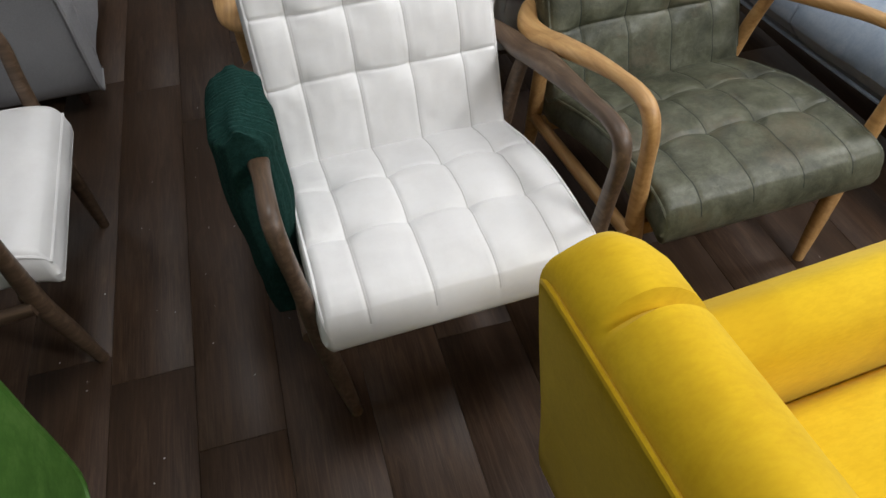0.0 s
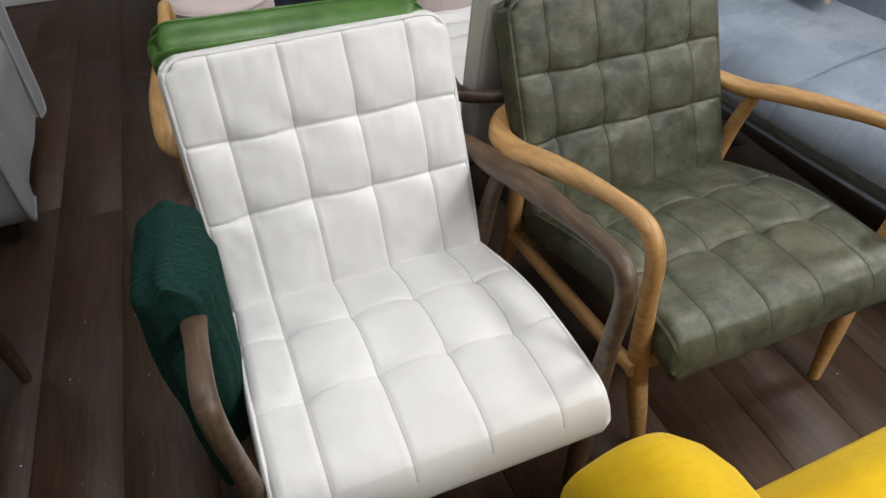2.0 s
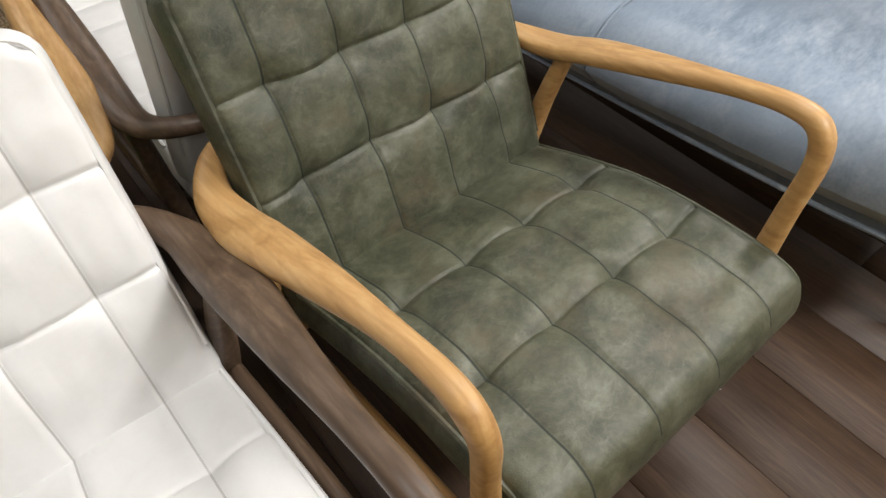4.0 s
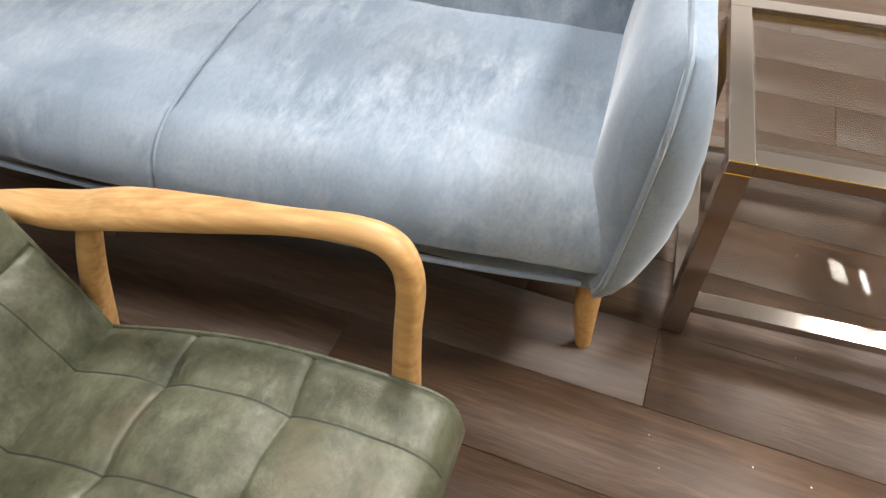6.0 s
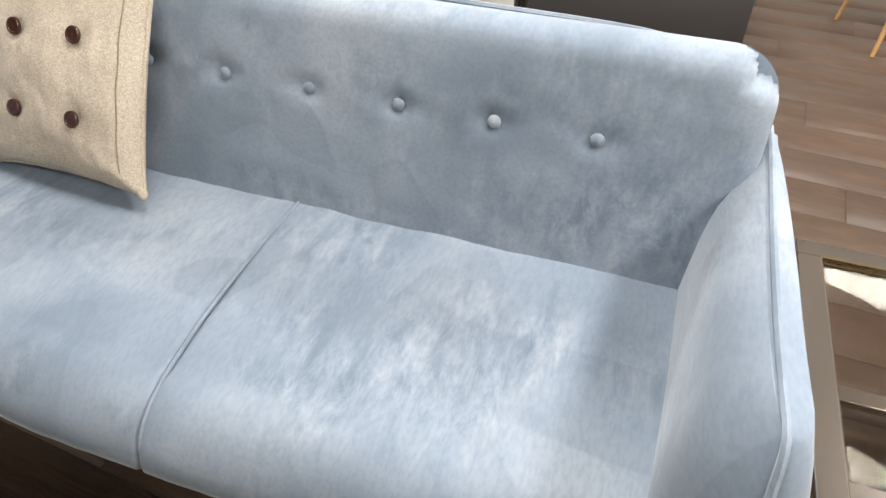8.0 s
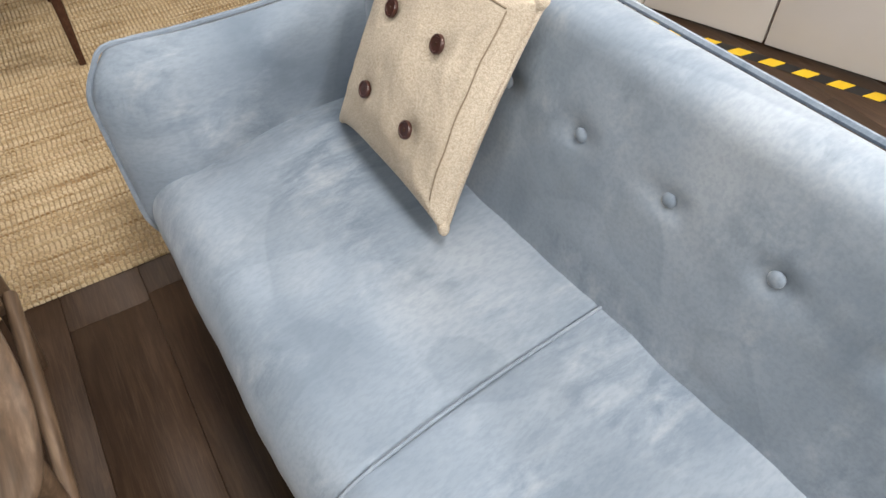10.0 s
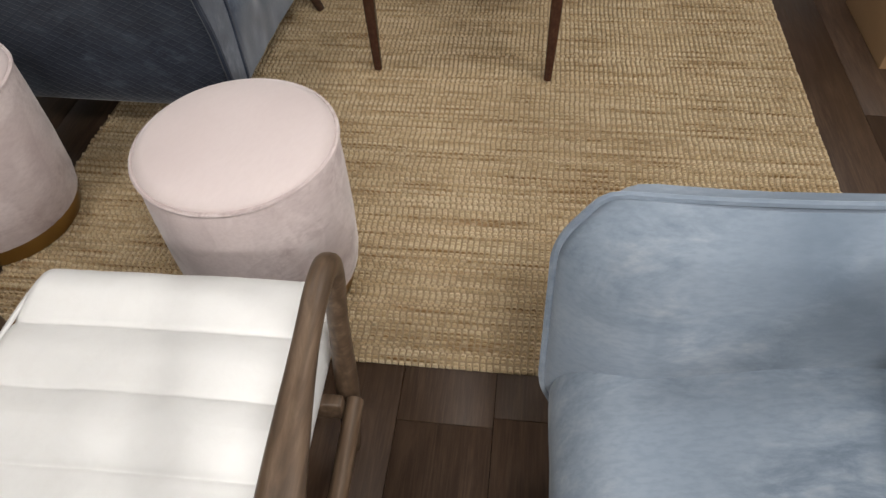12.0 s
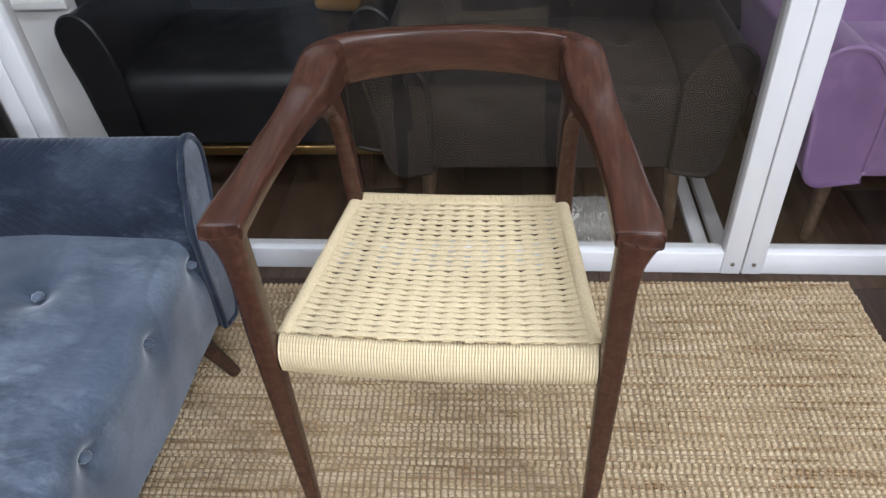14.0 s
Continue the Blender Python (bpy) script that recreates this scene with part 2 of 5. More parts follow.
def velvet(name, dark, base, pale, sheen=0.6, scale=4.0, patch=1.0):
    """Velvet whose nap is brushed to and fro: soft clouds, hand strokes with one sharp edge, short scuffs."""
    mat, nt, b = nodes(name, 0.85, spec=0.12)
    at = coords(nt, random_shift=True)
    big = noise_tex(nt, at, scale * 0.8, 2.0, 0.45, 0.4)
    col = ramp(nt, big, (0.28, lerp(dark, base, 0.25)), (0.50, base), (0.74, lerp(base, pale, 0.8)))
    # broad strokes of a hand over the pile: one sharp edge, fading away from it
    for shape, size, edge, k in (((0.7, 1.5, 0.9), 0.75, 0.54, 0.30), ((1.4, 0.7, 1.2), 1.3, 0.58, 0.24)):
        swipe = noise_tex(nt, coords(nt, shape, True), scale * size, 1.0, 0.4, 0.25)
        col = mix(nt, ramp(nt, swipe, (edge, grey(0.0)), (edge + 0.012, grey(k * patch)), (edge + 0.16, grey(0.0))), col, dark)
    # scuffs where it is sat on and leant against
    where = noise_tex(nt, at, scale * 1.2, 3.0, 0.6, 0.3)
    streak = noise_tex(nt, coords(nt, (1.7, 0.6, 1.0), True), scale * 5.0, 7.0, 0.68, 0.35)
    gate = ramp(nt, where, (0.44, grey(0.0)), (0.64, grey(0.75 * patch)))
    col = mix(nt, gate, col, ramp(nt, streak, (0.36, dark), (0.52, base), (0.68, pale)))
    nap = noise_tex(nt, coords(nt, (1.0, 0.35, 1.0)), 150.0, 2.0, 0.6)
    col = mix(nt, ramp(nt, nap, (0.35, grey(0.22)), (0.60, grey(0.0))), col, dark)
    nt.links.new(col, b.inputs["Base Color"])
    b.inputs["Sheen Weight"].default_value, b.inputs["Sheen Roughness"].default_value = sheen, 0.42
    b.inputs["Sheen Tint"].default_value = (*[min(1, 0.45 + 0.9 * c) for c in pale], 1)
    bump(nt, b, streak, 0.25, 0.002)
    return mat


def quilted(name, base):
    """The same velvet with a diamond stitch."""
    mat = base.copy()
    mat.name = name
    nt = mat.node_tree
    b = nt.nodes["Principled BSDF"]
    fac = []
    for k in (1, -1):
        w = node(nt, "ShaderNodeTexWave", Scale=1.0)
        mp, tc = nt.nodes.new("ShaderNodeMapping"), nt.nodes.new("ShaderNodeTexCoord")
        mp.inputs["Scale"].default_value = (1, 6.2, 6.2 * k)
        mp.inputs["Rotation"].default_value = (0, 0, 0)
        sw = nt.nodes.new("ShaderNodeVectorMath")
        sw.operation = "DOT_PRODUCT"
        sw.inputs[1].default_value = (0, 9.0, 14.0 * k)
        cb = nt.nodes.new("ShaderNodeCombineXYZ")
        nt.links.new(tc.outputs["Object"], sw.inputs[0])
        nt.links.new(sw.outputs["Value"], cb.inputs[0])
        nt.links.new(cb.outputs[0], w.inputs["Vector"])
        nt.nodes.remove(mp)
        fac.append(ramp(nt, w.outputs["Fac"], (0.0, grey(0)), (0.18, grey(1))))
    m = mix(nt, 1.0, fac[0], fac[1], "MULTIPLY")
    bump(nt, b, m, 0.3, 0.003)
    return mat


def timber(name, dark, base, pale, rough=0.4, along=(6.0, 0.4, 6.0), scale=12.0):
    mat, nt, b = nodes(name, rough, spec=0.4)
    at = coords(nt, along, True)
    g = noise_tex(nt, at, scale, 5.0, 0.6, 0.4)
    col = ramp(nt, g, (0.30, lerp(dark, base, 0.3)), (0.5, base), (0.70, pale))
    ring = node(nt, "ShaderNodeTexWave", Scale=3.0, Distortion=5.0, Detail=2.0, Detail_Scale=1.0)
    nt.links.new(at, ring.inputs["Vector"])
    col = mix(nt, ramp(nt, ring.outputs["Fac"], (0.0, grey(0.3)), (0.3, grey(0.0))), col, dark)
    nt.links.new(col, b.inputs["Base Color"])
    bump(nt, b, g, 0.12, 0.001)
    return mat


def fabric(name, base, pale, weave=700.0, rough=0.9):
    mat, nt, b = nodes(name, rough, spec=0.15)
    at = coords(nt)
    n1, n2 = noise_tex(nt, coords(nt, (1, 6, 1)), weave * 0.35, 3.0), noise_tex(nt, coords(nt, (6, 1, 6)), weave * 0.35, 3.0)
    m = nt.nodes.new("ShaderNodeMath")
    m.operation = "MULTIPLY"
    nt.links.new(n1, m.inputs[0]), nt.links.new(n2, m.inputs[1])
    col = ramp(nt, m.outputs[0], (0.15, base), (0.36, pale))
    col = mix(nt, ramp(nt, noise_tex(nt, at, 5.0), (0.4, grey(0)), (0.7, grey(0.25))), col, base)
    nt.links.new(col, b.inputs["Base Color"])
    bump(nt, b, m.outputs[0], 0.5, 0.002)
    return mat


def paint(name, colour, rough=0.5, dirt=0.12, metal=0.0):
    mat, nt, b = nodes(name, rough, metal)
    at = coords(nt)
    d = noise_tex(nt, at, 3.0, 6.0, 0.65)
    col = mix(nt, ramp(nt, d, (0.45, grey(0)), (0.75, grey(dirt))), colour, tuple(c * 0.55 for c in colour))
    nt.links.new(col, b.inputs["Base Color"])
    bump(nt, b, noise_tex(nt, at, 240.0), 0.05, 0.001)
    return mat


WHITE_LEATHER = leather("white_leather", (0.66, 0.65, 0.635), (0.715, 0.71, 0.70), (0.745, 0.74, 0.735), 0.42, 0.6, 0.07)
OLIVE_LEATHER = leather("olive_leather", (0.026, 0.029, 0.016), (0.071, 0.074, 0.045), (0.128, 0.131, 0.092), 0.42, 1.3, 0.35, (0.104, 0.082, 0.048))
GREEN_LEATHER = leather("green_leather", (0.03, 0.085, 0.012), (0.06, 0.15, 0.025), (0.12, 0.23, 0.055), 0.38, 0.9)
BLACK_LEATHER = leather("black_leather", (0.008, 0.008, 0.009), (0.013, 0.013, 0.014), (0.02, 0.02, 0.021), 0.35)
YELLOW_VELVET = velvet("yellow_velvet", (0.47, 0.275, 0.005), (0.66, 0.435, 0.012), (0.72, 0.50, 0.028), 0.2, 2.6, 0.55)
BLUE_VELVET = velvet("blue_velvet", (0.105, 0.138, 0.182), (0.220, 0.264, 0.322), (0.350, 0.384, 0.424), 0.5, 3.0, 0.9)
NAVY_VELVET = velvet("navy_velvet", (0.020, 0.027, 0.044), (0.082, 0.103, 0.142), (0.21, 0.24, 0.29), 1.0, 4.0, 0.9)
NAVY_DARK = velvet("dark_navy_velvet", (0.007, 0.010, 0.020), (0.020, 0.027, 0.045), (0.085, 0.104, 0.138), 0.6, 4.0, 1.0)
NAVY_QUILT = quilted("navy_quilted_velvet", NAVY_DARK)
PINK_VELVET = velvet("pink_velvet", (0.37, 0.29, 0.285), (0.60, 0.515, 0.505), (0.70, 0.625, 0.615), 0.4, 4.5, 1.0)
PINK_SMOOTH = velvet("brushed_pink_velvet", (0.56, 0.475, 0.465), (0.61, 0.525, 0.515), (0.66, 0.58, 0.57), 0.4, 4.5, 0.15)
PURPLE_VELVET = velvet("purple_velvet", (0.13, 0.075, 0.17), (0.25, 0.155, 0.30), (0.35, 0.235, 0.40), 0.5, 4.0, 0.5)
OCHRE = velvet("mustard_velvet", (0.14, 0.075, 0.02), (0.22, 0.125, 0.04), (0.28, 0.17, 0.06), 0.3, 4.0, 0.5)
CHARCOAL_CLOTH = velvet("charcoal_velvet", (0.016, 0.0135, 0.013), (0.030, 0.025, 0.0235), (0.046, 0.039, 0.037), 0.1, 4.0, 0.5)
GREY_CLOTH = fabric("grey_cloth", (0.22, 0.22, 0.23), (0.36, 0.36, 0.37))
LINEN = fabric("beige_linen", (0.34, 0.285, 0.22), (0.64, 0.57, 0.475), 520.0)
LINEN_DARK = fabric("linen_fold", (0.20, 0.155, 0.11), (0.33, 0.275, 0.21), 520.0)
OAK = timber("oak", (0.29, 0.15, 0.052), (0.45, 0.26, 0.100), (0.53, 0.335, 0.145))
WALNUT = timber("walnut", (0.040, 0.026, 0.016), (0.092, 0.058, 0.036), (0.145, 0.098, 0.064))
RAIL_WALNUT = timber("rail_walnut", (0.034, 0.0145, 0.009), (0.054, 0.0225, 0.0138), (0.074, 0.032, 0.020), 0.27, (0.4, 6.0, 6.0))
RED_WALNUT = timber("red_walnut", (0.034, 0.0145, 0.009), (0.054, 0.0225, 0.0138), (0.074, 0.032, 0.020), 0.27)
DARK_LEG = timber("dark_leg", (0.02, 0.01, 0.007), (0.05, 0.026, 0.017), (0.085, 0.045, 0.03))
CHROME, _, _b = nodes("chrome", 0.13, 1.0)
_b.inputs["Base Color"].default_value = (0.50, 0.45, 0.41, 1)
STEEL, _, _b = nodes("brushed_steel", 0.3, 1.0)
_b.inputs["Base Color"].default_value = (0.42, 0.38, 0.33, 1)
BRASS, _, _b = nodes("brass", 0.35, 1.0)
_b.inputs["Base Color"].default_value = (0.40, 0.26, 0.10, 1)


def pane_material(name, tint, shine=0.03, rough=0.015, edge=0.5):
    """Clear sheet glass: what lies behind it, and its mirror gloss."""
    mat, nt, b = nodes(name, 0.0)
    nt.nodes.remove(b)
    clear, gloss, both = (nt.nodes.new("ShaderNode" + k) for k in ("BsdfTransparent", "BsdfGlossy", "MixShader"))
    face, power, scale = nt.nodes.new("ShaderNodeLayerWeight"), nt.nodes.new("ShaderNodeMath"), nt.nodes.new("ShaderNodeMath")
    face.inputs["Blend"].default_value = 0.5
    power.operation, power.inputs[1].default_value = "POWER", 3.0
    scale.operation, scale.inputs[1].default_value, scale.inputs[2].default_value = "MULTIPLY_ADD", edge, shine
    clear.inputs["Color"].default_value = (*tint, 1)
    gloss.inputs["Roughness"].default_value = rough
    nt.links.new(face.outputs["Facing"], power.inputs[0])
    nt.links.new(power.outputs[0], scale.inputs[0])
    nt.links.new(scale.outputs[0], both.inputs[0])
    nt.links.new(clear.outputs[0], both.inputs[1])
    nt.links.new(gloss.outputs[0], both.inputs[2])
    nt.links.new(both.outputs[0], nt.nodes["Material Output"].inputs["Surface"])
    return mat


GLASS = pane_material("clear_glass", (0.93, 0.92, 0.90))
TABLE_GLASS = pane_material("table_glass", (0.80, 0.78, 0.75), 0.012, 0.0, 0.2)
PALE_THREAD = paint("pale_thread", (0.48, 0.47, 0.455), 0.8)
DARK_THREAD = paint("dark_thread", (0.022, 0.026, 0.018), 0.8)
WHITE_FRAME = paint("white_aluminium", (0.78, 0.78, 0.79), 0.35, 0.1)
WALL_PAINT = paint("wall_paint", (0.72, 0.70, 0.67), 0.6)
DOOR_PAINT = paint("door_paint", (0.66, 0.63, 0.61), 0.45, 0.1)
CEILING_PAINT = paint("ceiling_paint", (0.78, 0.78, 0.77), 0.8)
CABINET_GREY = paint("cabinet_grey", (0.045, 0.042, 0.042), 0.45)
CARD = paint("cardboard", (0.34, 0.21, 0.105), 0.85, 0.3)
TAPE_YELLOW = paint("tape_yellow", (0.80, 0.52, 0.02), 0.4, 0.3)
TAPE_BLACK = paint("tape_black", (0.012, 0.012, 0.013), 0.4)
BUTTON_BROWN = paint("button_brown", (0.045, 0.014, 0.01), 0.3, 0.3)
DARK_UNDER = paint("black_dust_cloth", (0.01, 0.01, 0.01), 0.9)


def floor_material():
    mat, nt, b = nodes("dark_oak_vinyl", 0.42, spec=0.32)
    at = coords(nt, (9.0, 0.8, 9.0), True)
    g = noise_tex(nt, at, 5.5, 8.0, 0.7, 1.1)
    fine = noise_tex(nt, coords(nt, (60.0, 1.6, 60.0), True), 5.0, 4.0, 0.7)
    col = ramp(nt, g, (0.28, (0.028, 0.0150, 0.0085)), (0.5, (0.047, 0.0265, 0.0155)), (0.72, (0.080, 0.047, 0.028)))
    oi = nt.nodes.new("ShaderNodeObjectInfo")
    col = mix(nt, 1.0, col, ramp(nt, oi.outputs["Random"], (0.0, (0.90, 0.91, 0.93)), (0.5, (1.0, 0.98, 0.96)), (1.0, (1.12, 1.07, 1.0))), "MULTIPLY")
    col = mix(nt, ramp(nt, fine, (0.48, grey(0)), (0.70, grey(0.36))), col, (0.118, 0.080, 0.056))
    nt.links.new(col, b.inputs["Base Color"])
    nt.links.new(ramp(nt, fine, (0.3, grey(0.40)), (0.7, grey(0.56))), b.inputs["Roughness"])
    bump(nt, b, fine, 0.35, 0.001)
    return mat


def jute_material():
    mat, nt, b = nodes("jute", 0.95, spec=0.1)
    row = coords(nt, (1.2, 38.0, 1.0))
    rows = noise_tex(nt, row, 2.2, 4.0, 0.7)
    fibre = noise_tex(nt, coords(nt, (1, 1, 1)), 190.0, 4.0, 0.7)
    isl = nt.nodes.new("ShaderNodeNewGeometry")
    col = ramp(nt, rows, (0.37, (0.25, 0.150, 0.068)), (0.46, (0.52, 0.395, 0.235)), (0.62, (0.68, 0.565, 0.39)))
    rust = noise_tex(nt, coords(nt, (0.9, 30.0, 1.0), True), 3.1, 3.0, 0.6)
    col = mix(nt, ramp(nt, rust, (0.60, grey(0.0)), (0.70, grey(0.55))), col, (0.43, 0.27, 0.15))
    col = mix(nt, ramp(nt, isl.outputs["Random Per Island"], (0.0, grey(0.35)), (0.3, grey(0.0)), (0.7, grey(0.0)), (1.0, grey(0.35))), col, ramp(nt, isl.outputs["Random Per Island"], (0.3, (0.21, 0.135, 0.07)), (0.6, (0.66, 0.57, 0.42))))
    col = mix(nt, ramp(nt, fibre, (0.35, grey(0.3)), (0.58, grey(0.0))), col, (0.24, 0.165, 0.095))
    nt.links.new(col, b.inputs["Base Color"])
    bump(nt, b, fibre, 0.7, 0.003)
    return mat


FLOOR_MAT, JUTE = floor_material(), jute_material()
CORD = fabric("paper_cord", (0.56, 0.45, 0.27), (0.76, 0.65, 0.43), 500.0, 0.75)
KNIT = fabric("dark_green_knit", (0.005, 0.023, 0.019), (0.014, 0.050, 0.041), 260.0, 0.95)
JUTE_WARP = fabric("jute_warp", (0.26, 0.19, 0.115), (0.38, 0.295, 0.19), 400.0)
SHAG = fabric("grey_shag", (0.50, 0.48, 0.44), (0.72, 0.70, 0.66), 300.0)

# ---------- structure ----------
# room axes: x -3.2 .. 3.8, y -2.6 .. 7.0, the partition at y 4.33
X0, X1, Y0, Y1, HIGH = -3.4, 6.4, -3.0, 7.2, 2.8


def slab(name, m, sx, sy, sz, material, label="", bevel=0.004, parent=None, category=""):
    ob = part(name, rbox(sx, sy, sz, bevel), material, parent)
    ob.matrix_world = m
    return tagged(ob, label, category, kind="structure") if parent is None else ob


floor_sub = part("floor", rbox(X1 - X0, Y1 - Y0, 0.1, 0), DARK_UNDER)
floor_sub.matrix_world = room((X0 + X1) / 2, (Y0 + Y1) / 2, -0.106)
tagged(floor_sub, "dark brown wood-look vinyl plank floor", "floor", kind="structure")
slab("ceiling", room((X0 + X1) / 2, (Y0 + Y1) / 2, HIGH), X1 - X0 + 0.4, Y1 - Y0 + 0.4, 0.1, CEILING_PAINT, "plain white painted ceiling")
slab("wall_south", room((X0 + X1) / 2, Y0 - 0.1, -0.1), X1 - X0 + 0.4, 0.2, HIGH + 0.1, WALL_PAINT, "plain off-white painted wall")
slab("wall_north", room((X0 + X1) / 2, Y1 + 0.1, -0.1), X1 - X0 + 0.4, 0.2, HIGH + 0.1, WALL_PAINT, "plain off-white painted wall")
slab("wall_west", room(X0 - 0.1, (Y0 + Y1) / 2, -0.1), 0.2, Y1 - Y0, HIGH + 0.1, WALL_PAINT, "plain off-white painted wall")
slab("wall_east", room(X1 + 0.1, (Y0 + Y1) / 2, -0.1), 0.2, Y1 - Y0, HIGH + 0.1, WALL_PAINT, "plain off-white painted wall")


def ceiling_light(m):
    t = thing("ceiling_light", m, "square white recessed LED ceiling panel", "ceiling light", "ceiling lights")
    lit, nt, b = nodes("lit_diffuser", 0.6)
    b.inputs["Emission Color"].default_value, b.inputs["Emission Strength"].default_value = (1.0, 0.97, 0.93, 1), 3.0
    part("diffuser", rbox(0.56, 0.56, 0.02, 0.004), lit, t)
    for k in range(4):
        part("frame", rbox(0.62, 0.03, 0.03, 0.003, pose(0, 0, 0, 0, 0, 90 * k) @ pose(0, 0.295, -0.005)), WHITE_FRAME, t)
    return t


first_light = ceiling_light(room(0.4, 1.2, HIGH - 0.035))
LIGHTS = [(0.4, 1.2, 27), (2.4, 1.2, 44), (0.4, 3.4, 16), (2.4, 3.4, 22), (-1.7, 1.2, 4), (-1.7, 3.4, 10), (0.4, -1.0, 13), (2.4, -1.0, 130), (4.5, 1.2, 125), (4.5, -1.0, 90), (4.5, 3.4, 26)]
for n, (x, y, watts) in enumerate(LIGHTS):
    if n:
        copy_thing(first_light, room(x, y, HIGH - 0.035))
    lamp = bpy.data.lights.new("panel_light", "AREA")
    lamp.shape, lamp.size, lamp.energy, lamp.color = "SQUARE", 0.56, watts, (1.0, 0.98, 0.955)
    o = new("panel_light", lamp)
    o.matrix_world = room(x, y, HIGH - 0.05)

# ---------- glass partition ----------
PART = pose(0.64, 4.84, 0, 0, 0, 18.4)


def partition_leaf(x0, x1, high=2.4):
    t = thing("window", PART, "white aluminium framed glass partition bay", "window", "partition bays", "structure")
    w = 0.052
    for x in (x0 + w / 2, x1 - w / 2):
        part("window_frame", rbox(w, 0.05, high, 0.003, pose(x, 0, 0)), WHITE_FRAME, t)
    for z in (0.0, high - 0.07):
        part("window_frame", rbox(x1 - x0 - 2 * w, 0.046, 0.07, 0.003, pose((x0 + x1) / 2, 0, z)), WHITE_FRAME, t)
    p = part("pane", rbox(x1 - x0 - 2 * w, 0.006, high - 0.14, 0, pose((x0 + x1) / 2, 0, 0.07)), GLASS, t)
    p.visible_shadow = False
    for x in (x0 + w / 2, x1 - w / 2):
        bm = bmesh.new()
        bmesh.ops.create_cone(bm, cap_ends=True, segments=10, radius1=0.006, radius2=0.005, depth=0.004, matrix=pose(x, -0.027, 0.035, 90))
        part("screw", bm, STEEL, t)
    return t


partition_leaf(-1.80, 0.0255)
partition_leaf(0.0285, 0.93)
partition_leaf(-3.65, -1.803)

# ---------- lounge chairs ----------


